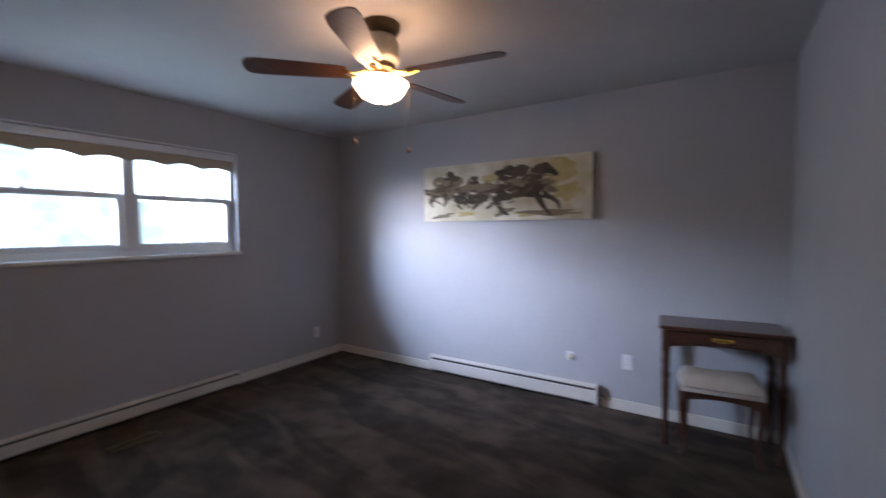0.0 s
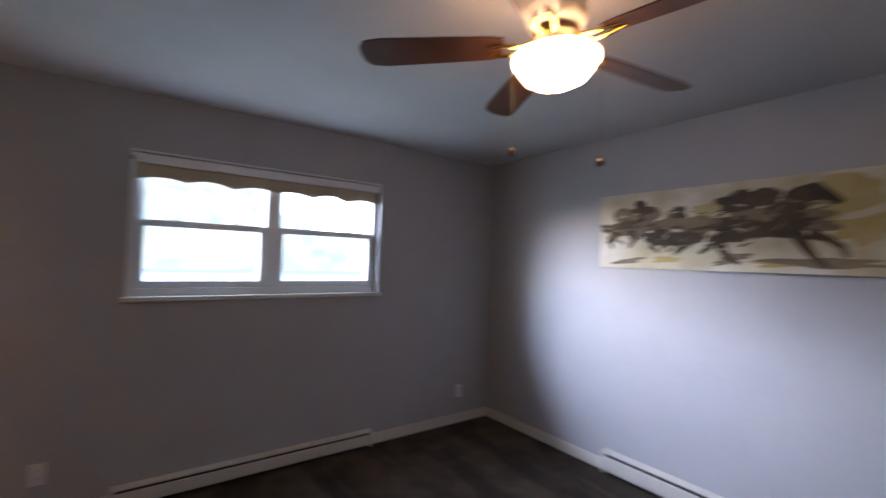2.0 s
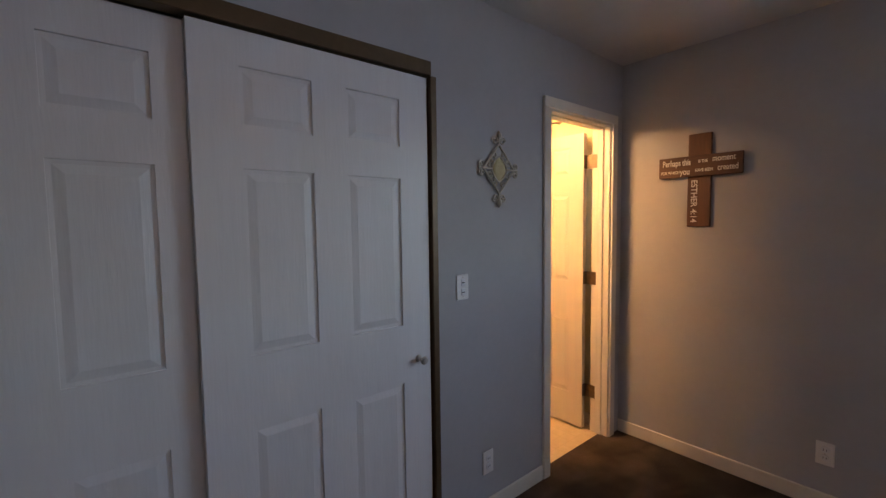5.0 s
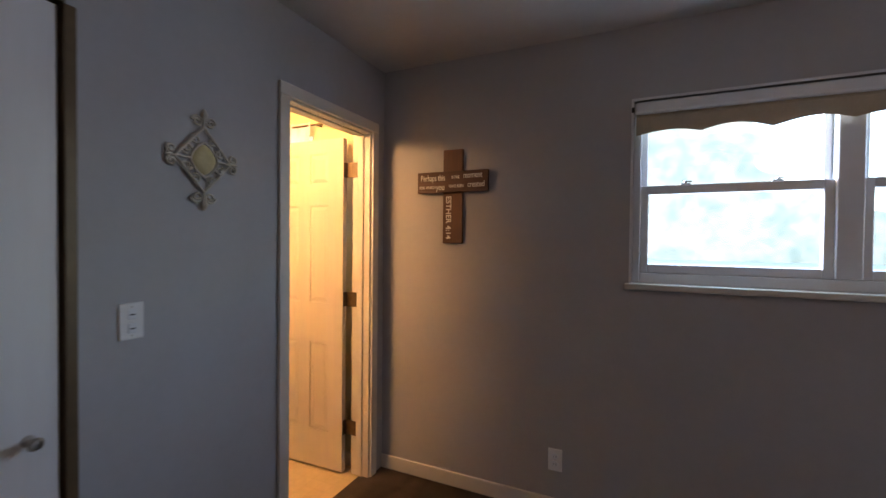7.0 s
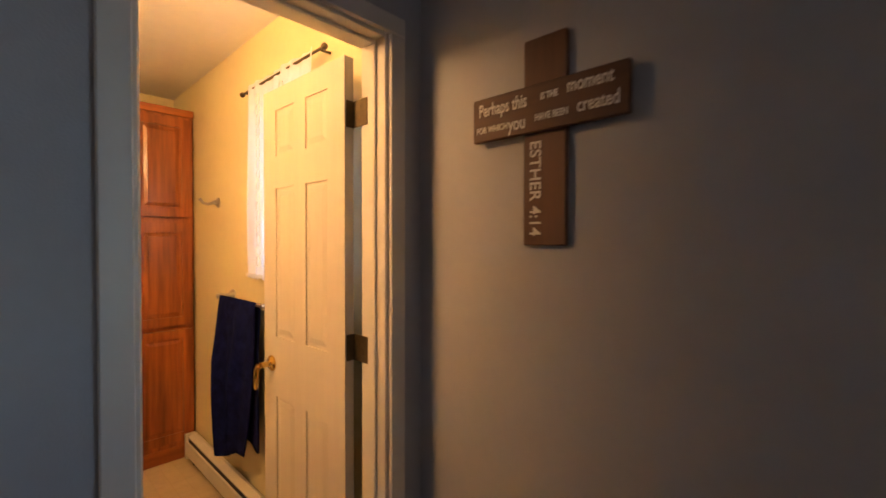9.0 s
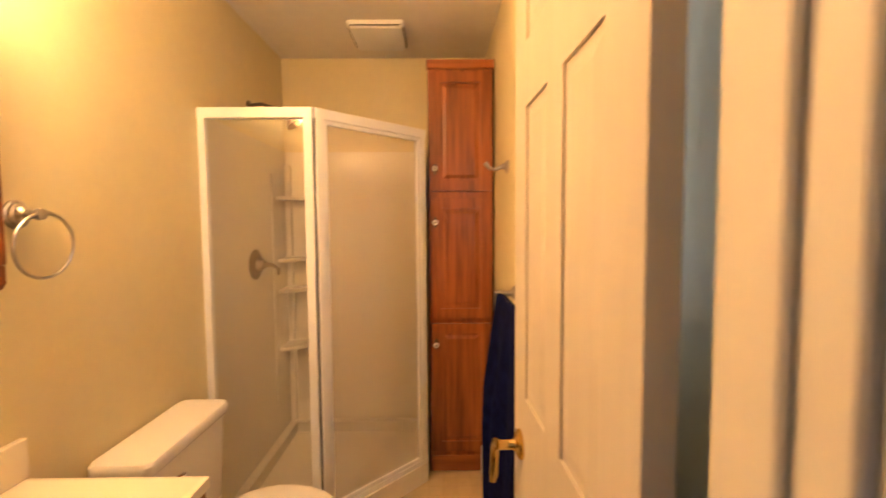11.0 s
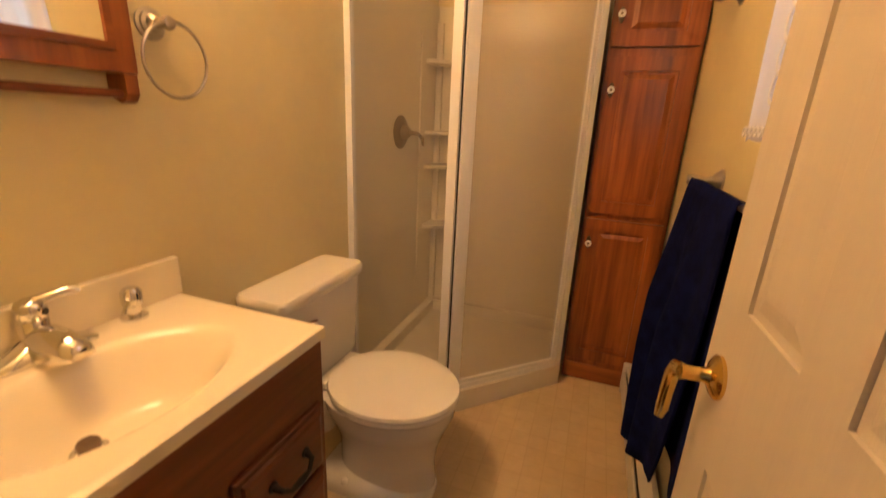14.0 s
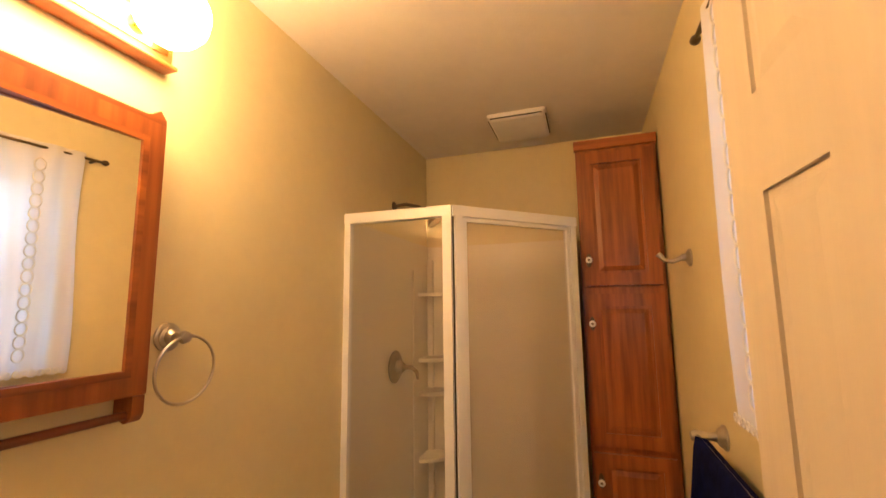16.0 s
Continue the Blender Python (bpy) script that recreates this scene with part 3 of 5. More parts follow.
def outlet(x, y, z, rz, label="white duplex wall outlet with plain cover", name="wall_outlet", cat="outlet", switch=False):
    o = thing(name, label, cat, x, y, z, rz, group="outlets" if not switch else "")
    w, h = (0.036, 0.058)
    part("cover_plate", box(-w, w, -0.007, -0.0005, -h, h, 0.004, 2), WHITE, o)
    if switch:
        for dz in (-0.022, 0.022):
            part("switch_paddle", box(-0.012, 0.012, -0.011, -0.0065, dz - 0.016, dz + 0.016, 0.002), VINYLW, o)
            part("slot", box(-0.008, 0.008, -0.0122, -0.0105, dz - 0.003, dz + 0.001), DARK, o)
    else:
        for dz in (-0.02, 0.02):
            soc = part("socket", lathe([(0.017, 0), (0.017, 0.003), (0.015, 0.004)], (0, -0.0065, dz), (0, -1, 0), 20), VINYLW, o)
            for dx in (-0.006, 0.006):
                part("slot", box(dx - 0.001, dx + 0.001, -0.0112, -0.0095, dz - 0.004, dz + 0.005), DARK, soc)
    for dz in ((0,) if not switch else (-0.045, 0.045)):
        part("screw", lathe([(0.003, 0), (0.003, 0.001)], (0, -0.0068, dz), (0, -1, 0), 8), NICKEL, o)
    return o


outlet(0.143, YN, 0.285, 0)
outlet(3.015, YN, 0.292, 0)
outlet(XE, 0.660, 0.385, -90)
outlet(XW, 2.50, 0.27, 90)
outlet(XW, 2.340, 1.158, 90, "white wall switch plate with two paddles", "light_switch", "switch", True)
jack = thing("cable_plate", "small white cable jack on the wall", "wall plate", XE, 1.095, 0.366, -90)
part("cover_plate", box(-0.03, 0.03, -0.006, -0.0005, -0.036, 0.036, 0.004, 2), WHITE, jack)
part("plug", lathe([(0.02, 0), (0.02, 0.016), (0.014, 0.022), (0.006, 0.03), (0.0, 0.031)], (0.0, -0.006, -0.005), (0, -1, 0), 16), CREAM, jack, smooth=True)

# ceiling fan
fan = thing("ceiling_fan", "five-blade walnut ceiling fan with lit bowl", "ceiling fan", 1.603, 1.566, H)
part("canopy", lathe([(0.105, 0), (0.105, -0.02), (0.085, -0.05), (0.08, -0.06)], seg=32), OLDBRASS, fan, "brown metal canopy", smooth=True)
part("motor_housing", lathe([(0.078, -0.055), (0.085, -0.075), (0.095, -0.09), (0.098, -0.17), (0.085, -0.19), (0.06, -0.2)], seg=32), SCROLL, fan, "cream metal motor housing", smooth=True)
part("hub", lathe([(0.06, -0.195), (0.075, -0.205), (0.075, -0.225), (0.05, -0.235), (0.048, -0.275), (0.06, -0.28)], seg=28), OLDBRASS, fan, smooth=True)
for k in range(5):
    az = radians(-8 + 72 * k)
    ca, sa = math.cos(az), math.sin(az)

    def turn(p, ca=ca, sa=sa):
        return Vector((p[0] * ca - p[1] * sa, p[0] * sa + p[1] * ca, p[2]))

    bl = bmesh.new()
    outline = [(0.17, -0.045), (0.22, -0.055), (0.40, -0.062), (0.58, -0.068), (0.635, -0.06), (0.655, -0.035), (0.66, 0.0), (0.655, 0.035), (0.635, 0.06), (0.58, 0.068), (0.40, 0.062), (0.22, 0.055), (0.17, 0.045)]
    low = [bl.verts.new(turn((u, v * 0.97, -0.250 + v * 0.2))) for u, v in outline]
    high = [bl.verts.new(turn((u, v * 0.97, -0.244 + v * 0.2))) for u, v in outline]
    bl.faces.new(low[::-1])
    bl.faces.new(high)
    for i in range(len(outline)):
        j = (i + 1) % len(outline)
        bl.faces.new((low[i], low[j], high[j], high[i]))
    blade = part("blade", bl, BLADEW, fan, "walnut-stained blade")
    arm = bmesh.new()
    for v in (-0.022, 0.022):
        add_tube(arm, [turn(p) for p in ((0.07, v * 0.4, -0.235), (0.12, v, -0.256), (0.17, v * 1.2, -0.257 + v * 0.2), (0.215, v * 0.7, -0.256 + v * 0.15))], [0.008, 0.007, 0.007, 0.005], 8)
    part("blade_arm", arm, BRASS, blade, "brass blade iron", smooth=True)
part("light_bowl", lathe([(0.062, -0.268), (0.12, -0.277), (0.138, -0.290), (0.138, -0.303), (0.127, -0.315), (0.120, -0.330), (0.097, -0.360), (0.055, -0.382), (0.0, -0.39)], seg=36), FANGLOW, fan, "lit frosted glass bowl", smooth=True)
part("finial", lathe([(0.0, -0.389), (0.009, -0.392), (0.007, -0.402), (0.0, -0.406)], seg=12), OLDBRASS, fan)
for px, py, ln in ((0.10, -0.09, 0.37), (-0.075, 0.10, 0.33)):
    ch = bmesh.new()
    n = int(ln / 0.008)
    for i in range(n):
        add_lathe(ch, [(0.0, 0.0022), (0.0022, 0), (0.0, -0.0022)], (px * 1.08, py * 1.08, -0.25 - 0.008 * i), seg=6)
    c = part("pull_chain", ch, BRASS, fan)
    part("pull_knob", lathe([(0.0, 0.012), (0.008, 0.006), (0.012, -0.006), (0.008, -0.016), (0.0, -0.018)], (px * 1.08, py * 1.08, -0.255 - ln), seg=12), OLDBRASS, c, "dark wooden pull knob", smooth=True)

# canvas print with a running herd
pic = thing("canvas_print", "unframed canvas print of dark running horses", "picture", XE, 1.728, 1.487, -90)
PW, PH = 0.806, 0.526
part("stretcher", box(-PW, PW, -0.036, -0.001, 0, PH, 0.003), CANVAS_EDGE, pic, "dark canvas edge")
part("painted_face", box(-PW, PW, -0.039, -0.0365, 0.001, PH - 0.001), CANVAS, pic, "ochre and cream painted canvas")


def blot(cx, cz, rx, rz, tilt, seed, depth, wob=0.25, n=26):
    pts = []
    for i in range(n):
        a = 2 * math.pi * i / n
        k = 1 + wob * noise.noise(Vector((math.cos(a) * 1.6 + seed * 7.3, math.sin(a) * 1.6, seed))) * 1.8
        u, v = rx * k * math.cos(a), rz * k * math.sin(a)
        u, v = u * math.cos(tilt) - v * math.sin(tilt), u * math.sin(tilt) + v * math.cos(tilt)
        pts.append((min(max(cx + u, -PW + 0.004), PW - 0.004), min(max(cz + v, 0.004), PH - 0.004)))
    return extrude_outline(pts, depth, lambda u, v, w: Vector((u, -0.039 - w, v)))


def stroke(pts, wid, seed):
    """A tapering brush stroke."""
    pts = [Vector(p) for p in pts]
    l, r = [], []
    for i, p in enumerate(pts):
        d = (pts[min(i + 1, len(pts) - 1)] - pts[max(i - 1, 0)]).normalized()
        k = wid[i] * (1 + 0.15 * math.sin(seed + 5 * i))
        l.append((p.x - d.y * k, p.y + d.x * k))
        r.append((p.x + d.y * k, p.y - d.x * k))
    return extrude_outline(l + r[::-1], 0.0012 + 0.0001 * seed, lambda u, v, w: Vector((u, -0.039 - w, v)))


face = pic


def cu_(px, py):
    """From thousandths of the print's width and height, counted from its upper left corner."""
    return (px / 500 - 1) * PW, (1 - py / 1000) * PH


def dab(px, py, rx, ry, tilt, seed, depth, tone, wob=0.25):
    u, v = cu_(px, py)
    part("wash", blot(u, v, rx * PW / 500, ry * PH / 1000, tilt, seed, depth, wob, 40), tone, face)


for i, (px, py, rx, ry, tl, tone) in enumerate((
        (830, 240, 80, 190, 0.0, OCHRE), (440, 280, 60, 60, 0.1, OCHRE), (880, 560, 60, 120, 0, OCHRE), (300, 880, 60, 40, 0.1, OCHRE), (700, 900, 90, 40, 0.0, OCHRE),
        (560, 260, 70, 130, 0.1, INK2), (360, 480, 95, 170, -0.1, INK2), (170, 400, 110, 190, 0.2, INK2), (800, 890, 150, 45, 0.0, INK2), (140, 900, 70, 40, 0.1, INK2), (640, 470, 160, 130, 0.0, INK2), (530, 860, 60, 50, 0.2, INK2))):
    dab(px, py, rx, ry, tl, i + 1.0, 0.0004 + 0.00005 * i, tone, 0.45)
for i, (px, py, rx, ry, tl) in enumerate((
        (620, 520, 130, 105, 0.02), (530, 510, 66, 130, 0.1), (700, 480, 62, 110, 0.2), (545, 215, 58, 110, 0.1), (630, 190, 46, 100, -0.1), (380, 560, 75, 100, 0.1), (250, 570, 50, 90, 0.1),
        (200, 240, 48, 95, -0.2), (120, 440, 75, 90, 0.2), (30, 460, 26, 60, -0.3), (60, 600, 26, 60, 0.5), (350, 300, 28, 90, -0.3), (290, 680, 20, 70, 0.2), (330, 620, 30, 90, 0.0))):
    dab(px, py, rx, ry, tl, i + 21.0, 0.0012 + 0.00004 * i, INK, 0.4)


def limb(pts, wid, seed, tone=INK):
    part("brush_figure", stroke([cu_(*p) for p in pts], [w * PW / 500 for w in wid], seed), tone, face)


# leading horse: neck, head, ear, legs, and the legs of those behind it
limb([(690, 420), (715, 320), (735, 230), (755, 165)], [44, 36, 28, 18], 8)
limb([(725, 190), (765, 175), (800, 240), (830, 310)], [20, 25, 16, 10], 9)
limb([(758, 170), (768, 120), (774, 100)], [8, 5, 2], 7)
limb([(690, 300), (700, 200), (730, 130)], [20, 18, 8], 6)
limb([(750, 590), (795, 650), (830, 730), (842, 830)], [22, 13, 10, 6], 5)
limb([(720, 600), (745, 740), (770, 850), (800, 930)], [24, 14, 9, 7], 4)
limb([(510, 590), (498, 720), (520, 840), (560, 910)], [30, 17, 11, 8], 3)
limb([(480, 600), (455, 730), (425, 800)], [24, 12, 6], 5)
limb([(400, 620), (365, 710), (330, 820)], [26, 14, 5], 4)
limb([(260, 640), (240, 720), (270, 790)], [22, 12, 5], 6)
limb([(150, 500), (160, 640), (140, 730)], [20, 12, 5], 7)
limb([(80, 520), (50, 640), (62, 740)], [20, 12, 4], 8)

# loose, thin brush marks over the herd
rb = random.Random(11)
for tone, count, d0, small in ((INK2, 40, 0.0024, 0.02), (INK, 40, 0.0028, 0.016), (CANVAS, 24, 0.0031, 0.012)):
    marks = bmesh.new()
    for k in range(count):
        cx = rb.uniform(-0.74, 0.45)
        cz = 0.29 + 0.05 * cx + rb.gauss(0, 0.06) if tone is not CANVAS else rb.choice((0.10, 0.14, 0.22, 0.38)) + rb.gauss(0, 0.03)
        one = blot(cx, min(max(cz, 0.03), PH - 0.03), small * rb.uniform(0.8, 2.6), small * rb.uniform(0.2, 0.6), rb.uniform(-0.6, 0.7), k + 0.37, d0 + 0.00001 * k, 0.5, 12)
        tmp_me = bpy.data.meshes.new("mark")
        one.to_mesh(tmp_me)
        one.free()
        marks.from_mesh(tmp_me)
        bpy.data.meshes.remove(tmp_me)
    tagged(part("brush_texture", marks, tone, face), kind="stuff")

# writing desk
desk = thing("writing_desk", "small dark mahogany writing desk with one drawer", "desk", 3.165, 0.075, 0, 6)
DX, DYW, DZT = 0.19, 0.345, 0.785


def slab_top(x0, x1, y0, y1, z0, z1):
    bm = bmesh.new()
    rings = []
    for inset, z in ((0.012, z0), (0.0, z0 + 0.006), (0.0, z1 - 0.008), (0.004, z1 - 0.002), (0.010, z1)):
        rings.append([bm.verts.new(p) for p in ((x0 + inset, y0 + inset, z), (x1 - inset, y0 + inset, z), (x1 - inset, y1 - inset, z), (x0 + inset, y1 - inset, z))])
    for a, b in zip(rings, rings[1:]):
        for i in range(4):
            bm.faces.new((a[i], a[(i + 1) % 4], b[(i + 1) % 4], b[i]))
    bm.faces.new(rings[-1])
    bm.faces.new(rings[0][::-1])
    return bm


part("tabletop", slab_top(-DX, DX, -DYW, DYW, DZT - 0.026, DZT), DESKW, desk)


def apron(length, z0, z1, dip):
    pts = [(0, z1), (length, z1)]
    for i in range(21):
        u = 1 - i / 20
        pts.append((u * length, z0 + dip * math.sin(math.pi * u) ** 0.7 if 0 < u < 1 else z0))
    return pts


part("front_apron", extrude_outline(apron(2 * DYW - 0.09, DZT - 0.145, DZT - 0.027, 0.035), 0.018, lambda u, v, w: Vector((-DX + 0.028 + w, -DYW + 0.045 + u, v))), DESKW, desk)
part("back_apron", extrude_outline(apron(2 * DYW - 0.09, DZT - 0.125, DZT - 0.027, 0.01), 0.018, lambda u, v, w: Vector((DX - 0.046 + w, -DYW + 0.045 + u, v))), DESKW, desk)
for s in (-1, 1):
    part("side_apron", extrude_outline(apron(2 * DX - 0.09, DZT - 0.135, DZT - 0.027, 0.02), 0.018, lambda u, v, w, s=s: Vector((-DX + 0.045 + u, s * (DYW - 0.035) + w - 0.009, v))), DESKW, desk)
drawer = part("drawer", box(-DX + 0.016, -DX + 0.0275, -0.20, 0.20, DZT - 0.102, DZT - 0.034, 0.003), DESKW, desk)
pull = tube([(-DX + 0.012, -0.045, DZT - 0.066), (-DX - 0.008, -0.03, DZT - 0.072), (-DX - 0.012, 0, DZT - 0.076), (-DX - 0.008, 0.03, DZT - 0.072), (-DX + 0.012, 0.045, DZT - 0.066)], 0.004, 8)
add_box(pull, -DX + 0.012, -DX + 0.0158, -0.058, 0.058, DZT - 0.078, DZT - 0.054, 0.001)
part("drawer_pull", pull, BRASS, drawer, "brass bail pull", smooth=True)
leg_prof = [(0.020, 0), (0.022, 0.02), (0.015, 0.05), (0.014, 0.10), (0.020, 0.30), (0.025, 0.40), (0.018, 0.43), (0.027, 0.45), (0.027, 0.47), (0.018, 0.49), (0.022, 0.52), (0.024, DZT - 0.165)]
for sx in (-1, 1):
    for sy in (-1, 1):
        lg = lathe(leg_prof, (sx * (DX - 0.04), sy * (DYW - 0.04), 0), seg=16)
        add_box(lg, sx * (DX - 0.04) - 0.026, sx * (DX - 0.04) + 0.026, sy * (DYW - 0.04) - 0.026, sy * (DYW - 0.04) + 0.026, DZT - 0.17, DZT - 0.027, 0.003)
        part("leg", lg, DESKL, desk, smooth=True)

# vanity stool
stool = thing("stool", "dark wooden stool with cream upholstered seat", "stool", 3.04, 0.07, 0, 6)
bm = bmesh.new()
n = 16
grid = [[None] * (n + 1) for _ in range(n + 1)]
for i in range(n + 1):
    for j in range(n + 1):
        u, v = 2 * i / n - 1, 2 * j / n - 1
        edge = max(abs(u), abs(v))
        grid[i][j] = bm.verts.new((u * 0.155 * (1 - 0.05 * v * v), v * 0.225 * (1 - 0.03 * u * u), 0.440 + 0.058 * (1 - edge ** 4) ** 0.5 + 0.02 * v * v * (1 - edge ** 6)))
for i in range(n):
    for j in range(n):
        bm.faces.new((grid[i][j], grid[i + 1][j], grid[i + 1][j + 1], grid[i][j + 1]))
add_box(bm, -0.150, 0.150, -0.218, 0.218, 0.405, 0.434, 0.008, 2)
part("seat_cushion", bm, SEATC, stool, "cream fabric seat cushion", smooth=True)
for s in (-1, 1):
    part("seat_rail", extrude_outline(apron(0.40, 0.345, 0.404, 0.03), 0.02, lambda u, v, w, s=s: Vector((s * 0.13 - 0.01 + w, -0.20 + u, v))), DESKW, stool)
    part("seat_rail", extrude_outline(apron(0.26, 0.345, 0.404, 0.025), 0.02, lambda u, v, w, s=s: Vector((-0.13 + u, s * 0.195 - 0.01 + w, v))), DESKW, stool)
for sx in (-1, 1):
    for sy in (-1, 1):
        x, y = sx * 0.125, sy * 0.19
        part("leg", tube([(x, y, 0.404), (x + sx * 0.012, y + sy * 0.012, 0.33), (x + sx * 0.008, y + sy * 0.008, 0.24), (x - sx * 0.004, y - sy * 0.004, 0.12), (x + sx * 0.004, y + sy * 0.004, 0.035), (x + sx * 0.018, y + sy * 0.018, 0.0)], [0.024, 0.026, 0.019, 0.014, 0.014, 0.02], 12), DESKL, stool, smooth=True)

# wooden cross with lettering


def letters(body, size, material, parent, m, label=""):
    cu = bpy.data.curves.new("lettering", "FONT")
    cu.body, cu.size, cu.extrude, cu.offset, cu.align_x, cu.align_y = body, size, 0.0008, 0.0005, "CENTER", "CENTER"
    tmp = new("tmp", cu)
    bpy.context.view_layer.update()
    me = bpy.data.meshes.new_from_object(tmp.evaluated_get(bpy.context.evaluated_depsgraph_get()))
    bpy.data.objects.remove(tmp)
    me.materials.clear()
    me.materials.append(material)
    ob = new("lettering", me)
    ob.parent, ob.matrix_basis = parent, m
    return tagged(ob, label)


cross = thing("wooden_cross", "dark stained wooden wall cross with white lettering", "cross", -0.450, YN, 1.408)
part("upright", box(-0.061, 0.061, -0.02, -0.002, 0, 0.536, 0.003), CROSSV, cross)
arm = part("crossbar", box(-0.218, 0.219, -0.038, -0.0205, 0.290, 0.41, 0.003), CROSSH, cross)
for body, size, x, z, w in (("Perhaps this", 0.050, -0.118, 0.374, 0.64), ("IS THE", 0.023, 0.024, 0.374, 0.75), ("moment", 0.046, 0.128, 0.382, 0.72), ("FOR WHICH", 0.024, -0.152, 0.320, 0.78), ("you", 0.050, -0.070, 0.320, 0.72), ("HAVE BEEN", 0.024, 0.030, 0.324, 0.74), ("created", 0.046, 0.148, 0.330, 0.72)):
    letters(body, size, LETTER, arm, pose(x, -0.0386, z, 90, 0, 0) @ Matrix.Diagonal((w, 1, 1, 1)))
letters("ESTHER 4:14", 0.046, LETTER, cross, pose(-0.026, -0.0206, 0.148, 90, 90, 0), "white letters running downward")

# scrollwork wall ornament
orn = thing("wall_ornament", "antique cream scrollwork ornament with gold medallion", "wall ornament", XW, 2.58, 1.705, 90)
RX, RZ = 0.108, 0.118
core = [(0.048 * math.copysign(abs(math.cos(a)) ** 1.35, math.cos(a)), 0.056 * math.copysign(abs(math.sin(a)) ** 1.35, math.sin(a))) for a in [2 * math.pi * i / 40 for i in range(40)]]
med = bmesh.new()
rows_m = [[med.verts.new((u * k, y, v * k)) for u, v in core] for k, y in ((1.0, -0.004), (1.0, -0.012), (0.86, -0.017), (0.5, -0.020), (0.15, -0.021))]
for a, b in zip(rows_m, rows_m[1:]):
    for i in range(40):
        med.faces.new((a[i], a[(i + 1) % 40], b[(i + 1) % 40], b[i]))
med.faces.new(rows_m[-1])
part("medallion", med, MEDAL, orn, "gold diamond medallion", smooth=True)
part("medallion_rim", tube([(u * 1.08, -0.013, v * 1.08) for u, v in core], 0.005, 8, True), SCROLL, orn, smooth=True)


def spiral(cx, cz, r, a0, turns, flip):
    return [(cx + r * (1 - 0.75 * i / 22) * math.cos(a0 + flip * turns * 2 * math.pi * i / 22), -0.010, cz + r * (1 - 0.75 * i / 22) * math.sin(a0 + flip * turns * 2 * math.pi * i / 22)) for i in range(23)]


for sx in (-1, 1):
    for sz in (-1, 1):
        part("frame_bar", tube([(sx * RX * (1 - k), -0.011 - 0.002 * math.sin(math.pi * k), sz * RZ * k) for k in (0, 0.25, 0.5, 0.75, 1.0)], 0.0055, 8), SCROLL, orn, smooth=True)
        part("scroll", tube(spiral(sx * 0.066, sz * 0.030, 0.018, 1.2 * sx, 1.4, sx * sz), 0.004, 6), SCROLL, orn, smooth=True)
        part("scroll", tube(spiral(sx * 0.030, sz * 0.070, 0.018, 2.0, 1.3, -sx * sz), 0.004, 6), SCROLL, orn, smooth=True)
        part("scroll", tube(spiral(sx * 0.026, sz * 0.136, 0.021, (1.57 - sx * 1.57), 1.5, sx * sz), 0.0045, 6), SCROLL, orn, smooth=True)
        part("scroll", tube(spiral(sx * 0.118, sz * 0.020, 0.018, -1.57 * sz, 1.4, sx * sz), 0.0045, 6), SCROLL, orn, smooth=True)
        part("scroll", tube([(sx * 0.045, -0.012, sz * 0.034), (sx * 0.060, -0.015, sz * 0.046), (sx * 0.056, -0.012, sz * 0.058)], [0.006, 0.0045, 0.003], 6), SCROLL, orn, smooth=True)
for s in (-1, 1):
    part("finial", tube([(0, -0.01, s * RZ), (0, -0.012, s * 0.142), (0, -0.013, s * 0.160), (0, -0.012, s * 0.172), (0, -0.01, s * 0.184)], [0.005, 0.006, 0.013, 0.010, 0.003], 8), SCROLL, orn, smooth=True)
    part("finial", tube([(s * 0.05, -0.012, 0), (s * 0.075, -0.014, 0), (s * RX, -0.012, 0), (s * 0.138, -0.01, 0)], [0.006, 0.004, 0.006, 0.003], 8), SCROLL, orn, smooth=True)
part("hanger", box(-0.006, 0.006, -0.007, -0.0005, -0.006, 0.006), SCROLL, orn)

# closet sliding doors
SIX = [(1.748, 1.935), (1.02, 1.62), (0.23, 0.775)]


def six_cells(w, stile, midw):
    a = (w - 2 * stile - midw) / 2
    return [(x, x + a, z0, z1) for z0, z1 in SIX for x in (stile, stile + a + midw)]


for nm_y, xo, lab in ((1.287, XW - 0.012, "white six-panel sliding closet door in front"), (CY0 + 0.005, XW - 0.05, "white six-panel sliding closet door behind")):
    w = 0.875
    d = thing("closet_door", lab, "closet door", xo + (0 if nm_y > 1 else 0), nm_y, 0.012, 90, group="sliding closet doors")
    slab = panel_slab(d, w, 2.045, 0.034, six_cells(w, 0.14, 0.13), DOORW, both=False, field=0.038)
    if nm_y > 1:
        part("door_pull", lathe([(0.016, 0), (0.014, 0.004), (0.008, 0.007), (0.007, 0.024), (0.014, 0.032), (0.018, 0.042), (0.013, 0.050), (0.0, 0.052)], (w - 0.066, 0, 0.865), (0, -1, 0), 16), NICKEL, slab, "round nickel knob", smooth=True)

# bathroom door, standing open
door = thing("door_1", "white six-panel bathroom door standing open inward", "door", -1.055, 3.642, 0.012, 0, kind="structure")
door.matrix_world = pose(-1.055, 3.642, 0.012, 0, 0, 181.8)
DT, HG = 0.035, 0.038
